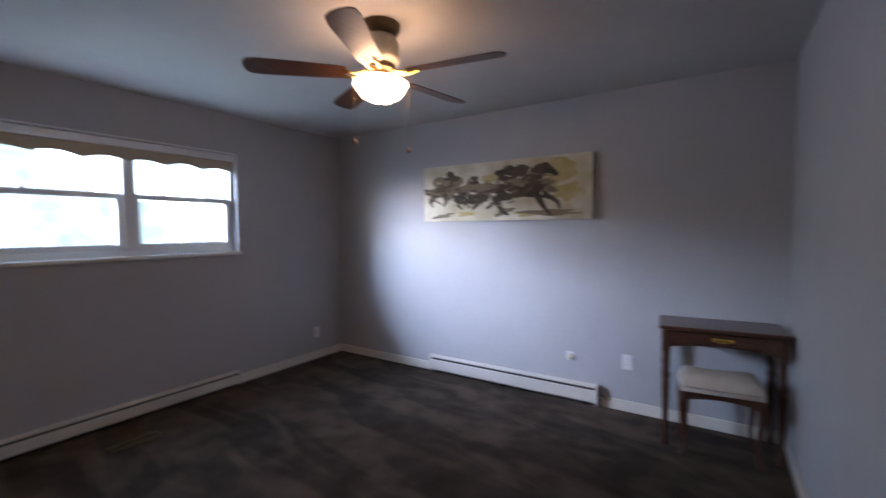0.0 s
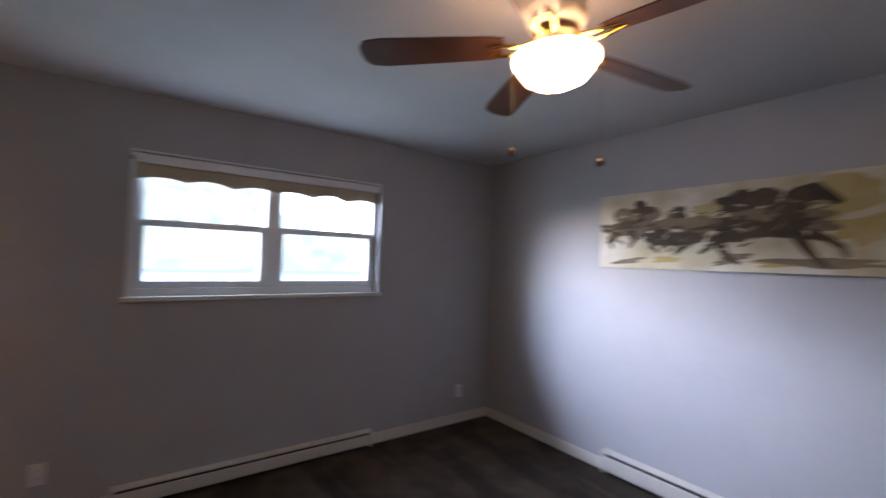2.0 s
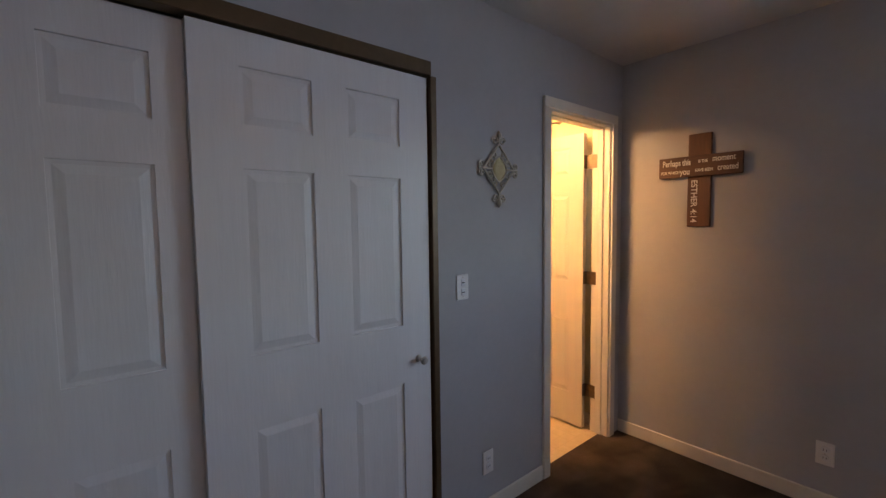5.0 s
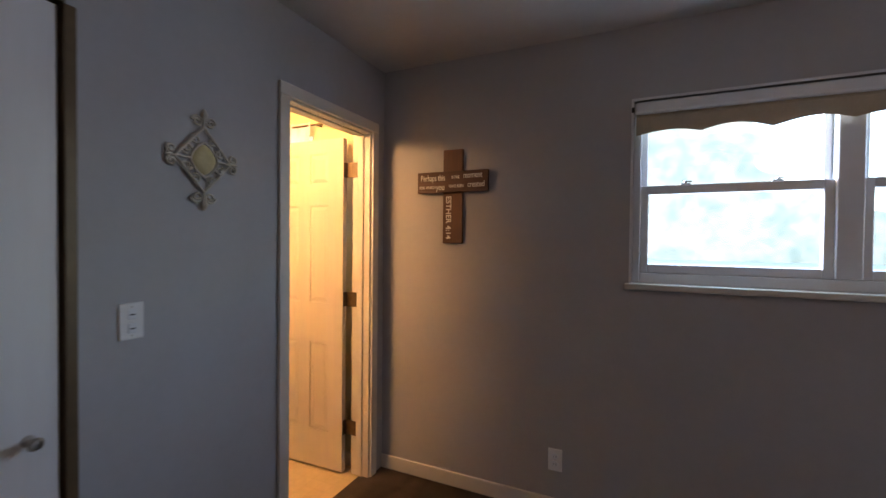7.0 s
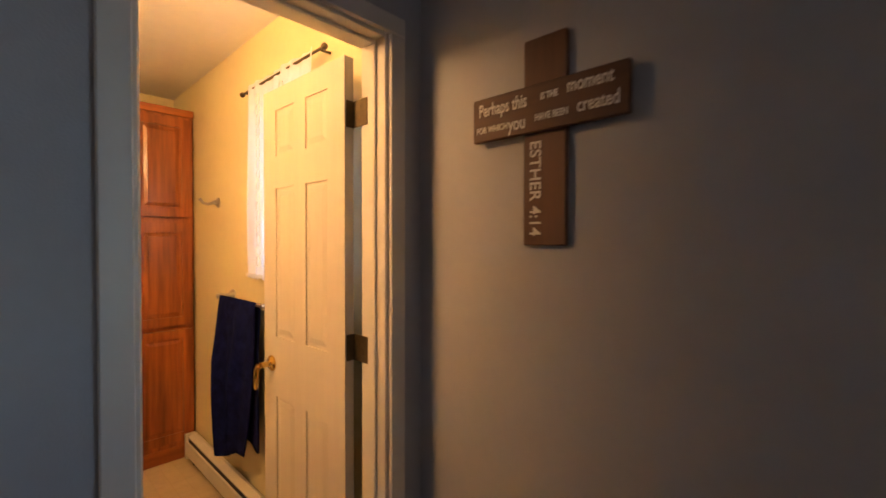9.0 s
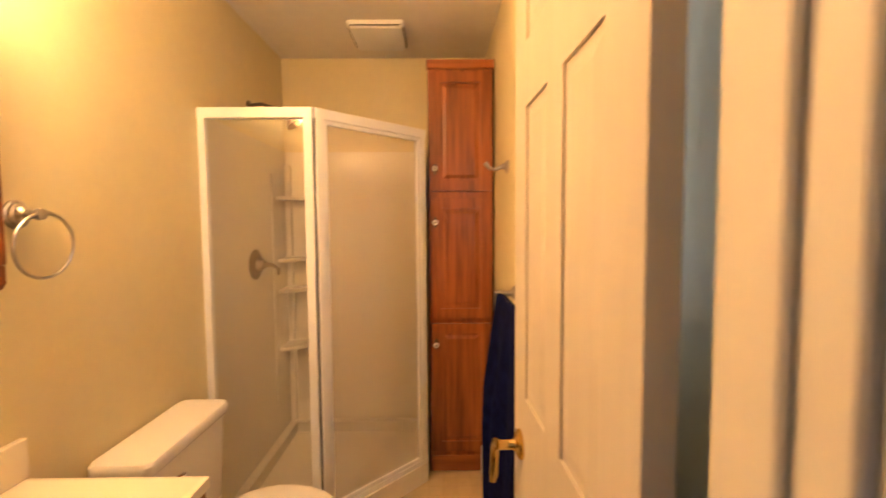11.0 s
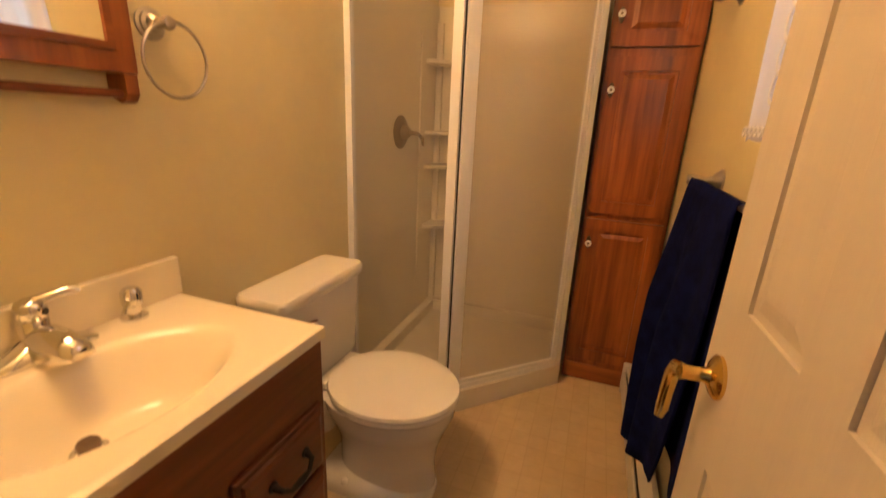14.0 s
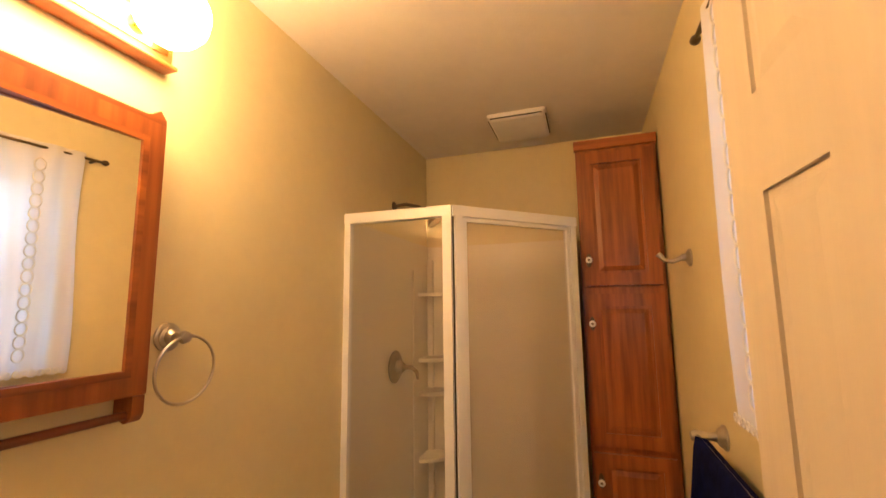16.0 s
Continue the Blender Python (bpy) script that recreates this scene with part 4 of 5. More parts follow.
# local x runs from the hinge to the free edge, local y towards the camera side
holder = part("slab", wall_bm((HG, HG + 0.572), (0, 2.02), [(c[0] + HG, c[1] + HG, c[2], c[3]) for c in six_cells(0.572, 0.10, 0.082)], 0.006, 0.006 + DT, along_x), BATHDOOR, door)
for c in six_cells(0.572, 0.10, 0.082):
    bm = bmesh.new()
    frustum_panel(bm, c[0] + HG, c[1] + HG, c[2], c[3], 0.0115, -1, 0.034, 0.0045)
    frustum_panel(bm, c[0] + HG, c[1] + HG, c[2], c[3], DT + 0.0005, 1, 0.034, 0.0045)
    part("panel", bm, BATHDOOR, holder)
yf = 0.006 + DT
han = part("door_handle", lathe([(0.032, 0), (0.032, 0.005), (0.026, 0.010), (0.014, 0.014), (0.011, 0.02), (0.011, 0.045), (0.013, 0.05), (0.0, 0.052)], (0.544, yf, 0.905), (0, 1, 0), 24), BRASS, door, "polished brass lever handle", smooth=True)
part("lever", tube([(0.544, yf + 0.046, 0.905), (0.562, yf + 0.05, 0.9), (0.574, yf + 0.052, 0.88), (0.578, yf + 0.053, 0.85), (0.574, yf + 0.055, 0.82), (0.566, yf + 0.06, 0.806)], [0.011, 0.012, 0.011, 0.010, 0.010, 0.006], 10), BRASS, han, smooth=True)
han2 = part("door_handle", lathe([(0.032, 0), (0.032, 0.005), (0.026, 0.010), (0.011, 0.02), (0.011, 0.045), (0.0, 0.047)], (0.544, 0.006, 0.905), (0, -1, 0), 24), BRASS, door, "polished brass lever handle", smooth=True)
part("latch_plate", box(HG + 0.5725, HG + 0.574, 0.012, 0.034, 0.876, 0.934), BRASS, door)
for z in (0.267, 1.05, 1.83):
    hb = lathe([(0.0065, -0.046), (0.0065, 0.046), (0.004, 0.052), (0, 0.053)], (-0.002, -0.002, z), seg=12)
    add_box(hb, -0.001, HG + 0.001, 0.004, 0.007, z - 0.044, z + 0.044)
    add_box(hb, HG - 0.003, HG - 0.0005, 0.004, 0.036, z - 0.044, z + 0.044)
    part("hinge", hb, OLDBRASS, door, "aged brass hinge", smooth=True)
for z in (0.279, 1.062, 1.842):
    part("hinge_leaf", box(XB - 0.004 - XW, XB + 0.034 - XW, DY1 - DY0 - 0.0205, DY1 - DY0 - 0.0182, z - 0.044, z + 0.044), OLDBRASS, trim, "aged brass hinge leaf")

# ---- bathroom things ----
van = thing("vanity_cabinet", "brown oak vanity cabinet with drawers", "cabinet", -1.40, YBS, 0)
VW, VD, VR = 0.275, 0.425, 0.335
part("side_panel", box(-VW, -VW + 0.016, 0.001, VD, 0, 0.768), VANW, van)
part("side_panel", box(VR - 0.016, VR, 0.001, VD, 0, 0.768), VANW, van)
part("floor_panel", box(-VW + 0.016, VR - 0.016, 0.001, VD, 0.09, 0.105), VANW, van)
part("toe_kick", box(-VW + 0.016, VR - 0.016, VD - 0.06, VD - 0.045, 0, 0.09), DARK, van)
DS = -VW + 0.275
part("face_frame", wall_bm((-VW, VR), (0.09, 0.768), [(-VW + 0.03, DS - 0.01, 0.13, 0.60), (DS + 0.035, VR - 0.03, 0.13, 0.60)], VD, VD + 0.018, along_x), VANW, van)


def lipped_front(x0, x1, z0, z1):
    """A drawer or door front: a rounded lip round a field that stands proud."""
    bm = bmesh.new()
    rings = []
    for inset, y in ((0.0, 0.0), (0.0, 0.006), (0.004, 0.010), (0.012, 0.011), (0.016, 0.017), (0.024, 0.019)):
        rings.append([bm.verts.new(p) for p in ((x0 + inset, VD + 0.0185 + y, z0 + inset), (x1 - inset, VD + 0.0185 + y, z0 + inset), (x1 - inset, VD + 0.0185 + y, z1 - inset), (x0 + inset, VD + 0.0185 + y, z1 - inset))])
    for a, b in zip(rings, rings[1:]):
        for i in range(4):
            bm.faces.new((a[i], a[(i + 1) % 4], b[(i + 1) % 4], b[i]))
    bm.faces.new(rings[-1])
    bm.faces.new(rings[0][::-1])
    return bm


for z0, z1 in ((0.455, 0.622), (0.285, 0.44), (0.115, 0.27)):
    dr = part("drawer", lipped_front(-VW + 0.018, DS, z0, z1), VANW, van)
    zc, xc, yd = (z0 + z1) / 2, (-VW + 0.018 + DS) / 2, VD + 0.0375
    pl = tube([(xc - 0.05, yd + 0.001, zc + 0.012), (xc - 0.046, yd + 0.02, zc + 0.006), (xc - 0.028, yd + 0.026, zc - 0.008), (xc, yd + 0.027, zc - 0.010), (xc + 0.028, yd + 0.026, zc - 0.008), (xc + 0.046, yd + 0.02, zc + 0.006), (xc + 0.05, yd + 0.001, zc + 0.012)], [0.009, 0.006, 0.005, 0.008, 0.005, 0.006, 0.009], 8)
    for sx in (-1, 1):
        add_lathe(pl, [(0.012, 0.0002), (0.012, 0.003), (0.007, 0.006), (0, 0.006)], (xc + sx * 0.05, yd, zc + 0.012), (0, 1, 0), 12)
    part("drawer_pull", pl, IRON, dr, "black iron bail pull", smooth=True)
dd = part("cabinet_door", lipped_front(DS + 0.025, VR - 0.018, 0.115, 0.622), VANW, van)
bm = bmesh.new()
frustum_panel(bm, DS + 0.075, VR - 0.068, 0.17, 0.57, VD + 0.0380, 1, 0.03, 0.006)
part("panel", bm, VANW, dd)
part("side_screw", lathe([(0.007, 0), (0.006, 0.003), (0, 0.005)], (-VW, VD - 0.012, 0.752), (-1, 0, 0), 12), NICKEL, van)

# vanity top with a moulded basin and backsplash
top = thing("washbasin", "cream cultured-marble vanity top with oval basin", "washbasin", -1.40, YBS, 0.77)
TX0, TX1, TY0, TY1 = -0.29, 0.346, 0.001, 0.446
NX, NY = 64, 52
bm = bmesh.new()
g = []
for i in range(NX + 1):
    row = []
    for j in range(NY + 1):
        x, y = TX0 + (TX1 - TX0) * i / NX, TY0 + (TY1 - TY0) * j / NY
        r = math.hypot((x - 0.035) / 0.225, (y - 0.25) / 0.15)
        k = max(0.0, 1 - r)
        s = min(1.0, k * 1.55)
        dip = 0.118 * (s * s * (3 - 2 * s)) ** 0.8
        ed = min(x - TX0, TX1 - x, TY1 - y)
        z = 0.03 - dip - (0.004 * (1 - min(1, ed / 0.008)) if ed < 0.008 else 0)
        row.append(bm.verts.new((x, y, z)))
    g.append(row)
for i in range(NX):
    for j in range(NY):
        bm.faces.new((g[i][j], g[i + 1][j], g[i + 1][j + 1], g[i][j + 1]))
rim = [g[i][0] for i in range(NX + 1)] + [g[NX][j] for j in range(1, NY + 1)] + [g[i][NY] for i in range(NX - 1, -1, -1)] + [g[0][j] for j in range(NY - 1, 0, -1)]
lowr = [bm.verts.new((v.co.x, v.co.y, 0.0)) for v in rim]
for i in range(len(rim)):
    j = (i + 1) % len(rim)
    bm.faces.new((rim[i], lowr[i], lowr[j], rim[j]))
part("basin_top", bm, MARBLE, top, smooth=True, angle=50)
part("backsplash", box(TX0, TX1, 0.001, 0.020, 0.0305, 0.128, 0.004, 2), MARBLE, top)
part("drain", lathe([(0.026, 0), (0.028, 0.004), (0.021, 0.005), (0.019, 0.001), (0.0, 0.001)], (0.076, 0.222, -0.0895), seg=24), CHROME, top, "chrome drain ring", smooth=True)
part("stopper", lathe([(0.017, 0), (0.018, 0.012), (0.015, 0.016), (0, 0.017)], (0.076, 0.222, -0.083), seg=20), VALVE, top, "dark nickel drain stopper", smooth=True)
fa = thing("faucet", "chrome single-lever basin faucet", "faucet", -1.372, YBS + 0.055, 0.80)


def dome_section(y, half, base, crown, n=14):
    """A D-shaped cross-section standing at depth y."""
    return [(half * math.cos(math.pi * i / n), y, base + (crown - base) * math.sin(math.pi * i / n) ** 0.75) for i in range(n + 1)]


def loft_open(rings):
    bm = bmesh.new()
    vs = [[bm.verts.new(p) for p in r] for r in rings]
    m = len(vs[0])
    for a, b in zip(vs, vs[1:]):
        for i in range(m):
            bm.faces.new((a[i], a[(i + 1) % m], b[(i + 1) % m], b[i]))
    bm.faces.new(vs[0][::-1])
    bm.faces.new(vs[-1])
    return bm


wing = [[(x, y, z) for y, z in ((-w, 0.001), (-w, h * 0.45), (-w * 0.6, h * 0.9), (0, h), (w * 0.6, h * 0.9), (w, h * 0.45), (w, 0.001))] for x, w, h in ((-0.088, 0.010, 0.006), (-0.08, 0.021, 0.012), (-0.05, 0.026, 0.024), (-0.024, 0.029, 0.042), (0.024, 0.029, 0.042), (0.05, 0.026, 0.024), (0.08, 0.021, 0.012), (0.088, 0.010, 0.006))]
part("base", loft_open(wing), CHROME, fa, smooth=True)
part("spout", loft_open([dome_section(-0.022, 0.024, 0.004, 0.050), dome_section(0.0, 0.030, 0.003, 0.062), dome_section(0.03, 0.032, 0.008, 0.070), dome_section(0.062, 0.031, 0.014, 0.069), dome_section(0.088, 0.028, 0.018, 0.062), dome_section(0.108, 0.024, 0.022, 0.050), dome_section(0.115, 0.018, 0.025, 0.040)]), CHROME, fa, smooth=True)
bd = part("lever_body", lathe([(0.023, 0.04), (0.023, 0.072), (0.0215, 0.074), (0.0235, 0.077), (0.0245, 0.094), (0.021, 0.106), (0.012, 0.112), (0.0, 0.113)], (0, -0.010, 0), seg=24), CHROME, fa, smooth=True)
part("lever", tube([(-0.004, -0.006, 0.106), (-0.03, 0.006, 0.113), (-0.052, 0.016, 0.116), (-0.066, 0.022, 0.114)], [0.010, 0.009, 0.010, 0.006], 10), CHROME, bd, smooth=True)
part("temperature_mark", lathe([(0.007, 0), (0.006, 0.001), (0, 0.001)], (-0.012, 0.0118, 0.088), (-0.5, 0.86, 0), 12), DARK, bd)
so = thing("soap_dispenser", "chrome built-in soap pump", "soap dispenser", -1.545, YBS + 0.048, 0.80)
part("collar", lathe([(0.027, 0), (0.027, 0.006), (0.018, 0.01), (0.0, 0.01)], seg=20), CHROME, so, smooth=True)
part("pump_body", lathe([(0.014, 0.009), (0.015, 0.03), (0.020, 0.034), (0.021, 0.062), (0.014, 0.072), (0.0, 0.074)], seg=20), CHROME, so, smooth=True)
part("nozzle", tube([(0.0, 0.0, 0.052), (0.03, 0.03, 0.05), (0.055, 0.052, 0.042)], [0.006, 0.005, 0.004], 8), CHROME, so, smooth=True)

# mirrored medicine cabinet
mc = thing("mirror_cabinet", "honey oak mirror cabinet with towel rail below", "mirror", -1.40, YBS, 1.315)
MW, MH, MD = 0.232, 0.60, 0.056
part("case", box(-MW + 0.012, MW - 0.012, 0.001, MD - 0.036, 0.0, MH, 0.003), OAK, mc)
fr_ = part("mirror_frame", wall_bm((-MW, MW), (0, MH), [(-MW + 0.052, MW - 0.052, 0.052, MH - 0.052)], MD - 0.0355, MD, along_x), OAK, mc, "honey oak frame")
part("inner_bead", wall_bm((-MW + 0.040, MW - 0.040), (0.040, MH - 0.040), [(-MW + 0.054, MW - 0.054, 0.054, MH - 0.054)], MD - 0.0015, MD + 0.006, along_x), OAKX, fr_)
glass = part("mirror_glass", box(-MW + 0.05, MW - 0.05, -0.004, 0.0, 0.05, MH - 0.05), MIRROR, mc, "silvered mirror glass")
glass.matrix_basis = pose(0, MD - 0.008, 0, 0, 0, -3.0)
crest = [(-MW, 0)] + [(-MW + 2 * MW * i / 30, 0.012 + 0.03 * math.exp(-((i / 30 - 0.0) / 0.05) ** 2) * (i > 0) + 0.02 * math.exp(-((i / 30 - 1.0) / 0.08) ** 2)) for i in range(31)] + [(MW, 0)]
part("crest", extrude_outline(crest, 0.018, lambda u, v, w: Vector((u, MD - 0.0185 + w, MH + v + 0.0003))), OAKX, mc)
for s in (-1, 1):
    pts = [(0.001, -0.001), (MD - 0.001, -0.001), (MD - 0.001, -0.04), (MD - 0.010, -0.054), (MD - 0.022, -0.058), (0.014, -0.05), (0.001, -0.045)]
    part("rail_bracket", extrude_outline(pts, 0.026, lambda u, v, w, s=s: Vector((s * (MW - 0.015) - 0.013 + w, u, v))), OAK, mc)
part("towel_rail", tube([(-MW + 0.02, MD - 0.02, -0.04), (MW - 0.02, MD - 0.02, -0.04)], 0.009, 12), VANW, mc, smooth=True)

# vanity light
vl = thing("vanity_light", "honey oak vanity light bar with lit globes", "wall lamp", -1.40, YBS, 2.075)
part("back_plate", box(-0.25, 0.25, 0.001, 0.035, 0.0, 0.125, 0.004, 2), OAKX, vl)
part("edge_moulding", box(-0.255, 0.255, 0.001, 0.05, -0.012, -0.0005, 0.004, 2), OAKX, vl)
part("mirror_strip", box(-0.235, 0.235, 0.0352, 0.038, 0.02, 0.105), BRASS, vl, "polished brass strip")
for x in (-0.168, 0.0, 0.168):
    sc = part("socket", lathe([(0.024, 0), (0.024, 0.016), (0.018, 0.022)], (x, 0.0385, 0.064), (0, 1, 0), 20), BRASS, vl)
    part("globe_bulb", lathe([(0.0, 0.188), (0.028, 0.183), (0.053, 0.167), (0.071, 0.141), (0.076, 0.112), (0.071, 0.084), (0.055, 0.060), (0.035, 0.047), (0.017, 0.042)], (x, 0.02, 0.064), (0, 1, 0), 28), BATHGLOW, sc, "lit white globe bulb", smooth=True)

# towel ring
tr_ = thing("towel_ring", "brushed nickel towel ring on the wall", "towel ring", -1.714, YBS, 1.427)
part("rosette", lathe([(0.034, 0.0005), (0.034, 0.006), (0.028, 0.009), (0.027, 0.014), (0.02, 0.018), (0.018, 0.024), (0.012, 0.03), (0.011, 0.05), (0.015, 0.055), (0.013, 0.066), (0.0, 0.07)], (0, 0, 0), (0, 1, 0), 28), NICKEL, tr_, smooth=True)
part("ring", tube([(-0.010 + 0.078 * math.sin(2 * math.pi * i / 40), 0.058 + 0.004 * math.cos(2 * math.pi * i / 40), -0.075 + 0.078 * math.cos(2 * math.pi * i / 40)) for i in range(40)], 0.0038, 8, True), NICKEL, tr_, smooth=True)

# toilet
to = thing("toilet", "white porcelain two-piece toilet with closed lid", "toilet", -2.075, YBS, 0)


def loft(rings):
    bm = bmesh.new()
    vs = [[bm.verts.new(p) for p in r] for r in rings]
    m = len(vs[0])
    for a, b in zip(vs, vs[1:]):
        for i in range(m):
            bm.faces.new((a[i], a[(i + 1) % m], b[(i + 1) % m], b[i]))
    bm.faces.new(vs[0][::-1])
    bm.faces.new(vs[-1])
    return bm


def egg(cy, rx, front, back, z, n=36):
    return [(rx * math.cos(2 * math.pi * i / n), cy + (front if math.sin(2 * math.pi * i / n) > 0 else back) * math.sin(2 * math.pi * i / n), z) for i in range(n)]


def rect_ring(w, y0, y1, z, r=0.03, n=5):
    out = []
    for cx, cy, a0 in ((w - r, y1 - r, 0), (-w + r, y1 - r, 90), (-w + r, y0 + r, 180), (w - r, y0 + r, 270)):
        for i in range(n + 1):
            a = radians(a0 + 90 * i / n)
            out.append((cx + r * math.cos(a), cy + r * math.sin(a), z))
    return out


tank = part("tank", loft([rect_ring(0.195, 0.02, 0.165, 0.372), rect_ring(0.20, 0.016, 0.172, 0.39), rect_ring(0.218, 0.014, 0.182, 0.69)]), PORC, to, smooth=True)
part("tank_lid", loft([rect_ring(0.226, 0.008, 0.190, 0.6905), rect_ring(0.230, 0.006, 0.194, 0.697), rect_ring(0.230, 0.006, 0.194, 0.722), rect_ring(0.224, 0.012, 0.188, 0.731)]), PORC, tank, smooth=True)
lv = lathe([(0.012, 0), (0.012, 0.01), (0.006, 0.014)], (0.15, 0.181, 0.635), (0, 1, 0), 14)
add_tube(lv, [(0.15, 0.194, 0.635), (0.12, 0.198, 0.632), (0.085, 0.198, 0.622)], [0.006, 0.006, 0.007], 8)
part("flush_lever", lv, CHROME, tank, "chrome flush lever", smooth=True)
part("bowl", loft([egg(0.40, 0.095, 0.19, 0.17, 0.034), egg(0.40, 0.096, 0.192, 0.17, 0.06), egg(0.40, 0.098, 0.185, 0.17, 0.13), egg(0.405, 0.112, 0.19, 0.18, 0.2), egg(0.41, 0.148, 0.21, 0.21, 0.27), egg(0.42, 0.175, 0.225, 0.24, 0.33), egg(0.42, 0.182, 0.228, 0.25, 0.37)]), PORC, to, smooth=True)
foot = [(0.118, 0.17), (0.128, 0.24), (0.13, 0.40), (0.112, 0.47), (0.06, 0.575), (0.03, 0.592)]
foot = foot + [(-x, y) for x, y in foot[::-1]]
part("pedestal_foot", loft([[(x, y, -0.003) for x, y in foot], [(x, y, 0.022) for x, y in foot], [(x * 0.93, 0.36 + (y - 0.36) * 0.96, 0.036) for x, y in foot], [(x * 0.70, 0.36 + (y - 0.36) * 0.86, 0.06) for x, y in foot]]), PORC, to, smooth=True)
part("bowl_deck", loft([rect_ring(0.12, 0.03, 0.24, 0.22, 0.04), rect_ring(0.15, 0.02, 0.25, 0.33, 0.04), rect_ring(0.16, 0.02, 0.25, 0.371, 0.04)]), PORC, to, smooth=True)
part("seat", loft([egg(0.42, 0.188, 0.232, 0.20, 0.3705), egg(0.42, 0.192, 0.236, 0.205, 0.377), egg(0.42, 0.19, 0.234, 0.203, 0.390)]), PORC, to, smooth=True)
part("seat_lid", loft([egg(0.42, 0.190, 0.235, 0.21, 0.3915), egg(0.42, 0.194, 0.239, 0.214, 0.398), egg(0.42, 0.190, 0.235, 0.21, 0.410), egg(0.42, 0.165, 0.21, 0.185, 0.416), egg(0.42, 0.1, 0.13, 0.11, 0.418)]), PORC, to, smooth=True)
for s in (-1, 1):
    part("seat_hinge", box(s * 0.075 - 0.02, s * 0.075 + 0.02, 0.195, 0.225, 0.372, 0.402, 0.006, 2), PORC, to)
    part("bolt_cap", lathe([(0.014, 0), (0.014, 0.008), (0.008, 0.016), (0, 0.018)], (s * 0.108, 0.3, 0.036), seg=14), PORC, to, smooth=True)

# neo-angle shower
sh = thing("shower_enclosure", "neo-angle shower with white framed glass", "shower", 0, 0, 0)
A, B, C, D = Vector((-2.510, YBS + 0.001, 0)), Vector((-2.510, 2.880, 0)), Vector((-2.950, 3.3280, 0)), Vector((XBW + 0.001, 3.3280, 0))
SH, CB = 1.883, 0.10


def prism(pts, z0, z1):
    return extrude_outline([(p[0], p[1]) for p in pts], z1 - z0, lambda u, v, w: Vector((u, v, z0 + w)))


corner = (XBW + 0.001, YBS + 0.001)
outer = [(-2.480, YBS + 0.001), (-2.480, 2.892), (-2.938, 3.3530 - 0.012), (XBW + 0.001, 3.3410), corner]
inner = [(-2.550, YBS + 0.06), (-2.550, 2.865), (-2.967, 3.2850), (XBW + 0.06, 3.2850), (XBW + 0.06, YBS + 0.06)]
bm = bmesh.new()
rings = []
for pts, z in ((outer, -0.003), (outer, CB), (inner, CB), (inner, 0.035)):
    rings.append([bm.verts.new((p[0], p[1], z)) for p in pts])
for a, b in zip(rings, rings[1:]):
    for i in range(5):
        bm.faces.new((a[i], a[(i + 1) % 5], b[(i + 1) % 5], b[i]))
bm.faces.new(rings[-1])
part("shower_base", bm, SURROUND, sh, "off-white acrylic pan")
part("surround_panel", box(XBW + 0.001, -2.525, YBS + 0.001, YBS + 0.012, CB, SH - 0.02), SURROUND, sh)
part("surround_panel", box(XBW + 0.001, XBW + 0.012, YBS + 0.0125, 3.3200, CB, SH - 0.02), SURROUND, sh)
part("surround_panel", box(XBW + 0.0125, -2.955, 3.3120, 3.3225, CB, SH - 0.02), SURROUND, sh)


def bar(p, q, w, t, z0, z1):
    d = (q - p).normalized()
    s = Vector((-d.y, d.x, 0)) * t / 2
    return prism([p - s, q - s, q + s, p + s], z0, z1)


def upright(p, d, w, t, z0=CB + 0.001, z1=SH):
    return bar(p, p + d * w, w, t, z0, z1)


dAB, dBC = (B - A).normalized(), (C - B).normalized()
part("wall_jamb", upright(A, dAB, 0.028, 0.03), VINYLW, sh)
part("corner_post", upright(B - dAB * 0.034, dAB, 0.036, 0.032), VINYLW, sh)
part("corner_post", upright(B + dBC * 0.008, dBC, 0.034, 0.034), VINYLW, sh)
part("corner_gasket", upright(B + dBC * 0.003, dBC, 0.0045, 0.010), DARK, sh)
part("wall_jamb", upright(C - dBC * 0.03, dBC, 0.03, 0.03), VINYLW, sh)
for p, q in ((A, B), (B, C)):
    d = (q - p).normalized()
    part("head_rail", bar(p, q + d * 0.004, 0.04, 0.036, SH - 0.04, SH + 0.003), VINYLW, sh)
    part("sill_rail", bar(p, q, 0.03, 0.03, CB + 0.0005, CB + 0.024), VINYLW, sh)
part("fixed_panel", bar(A + dAB * 0.026, B - dAB * 0.032, 0, 0.005, CB + 0.022, SH - 0.038), CLEAR_SHOWER, sh, "clear glass side panel").visible_shadow = False
sd = part("shower_door", bar(B + dBC * 0.06, C - dBC * 0.042, 0, 0.005, CB + 0.04, SH - 0.05), SHOWER_GLASS, sh, "obscure glass door")
sd.visible_shadow = False
for p, q, z0, z1 in ((B + dBC * 0.043, B + dBC * 0.062, CB + 0.026, SH - 0.042), (C - dBC * 0.052, C - dBC * 0.033, CB + 0.026, SH - 0.042), (B + dBC * 0.062, C - dBC * 0.052, CB + 0.026, CB + 0.044), (B + dBC * 0.062, C - dBC * 0.052, SH - 0.058, SH - 0.042)):
    part("door_frame", bar(p, q, 0, 0.022, z0, z1), VINYLW, sd)
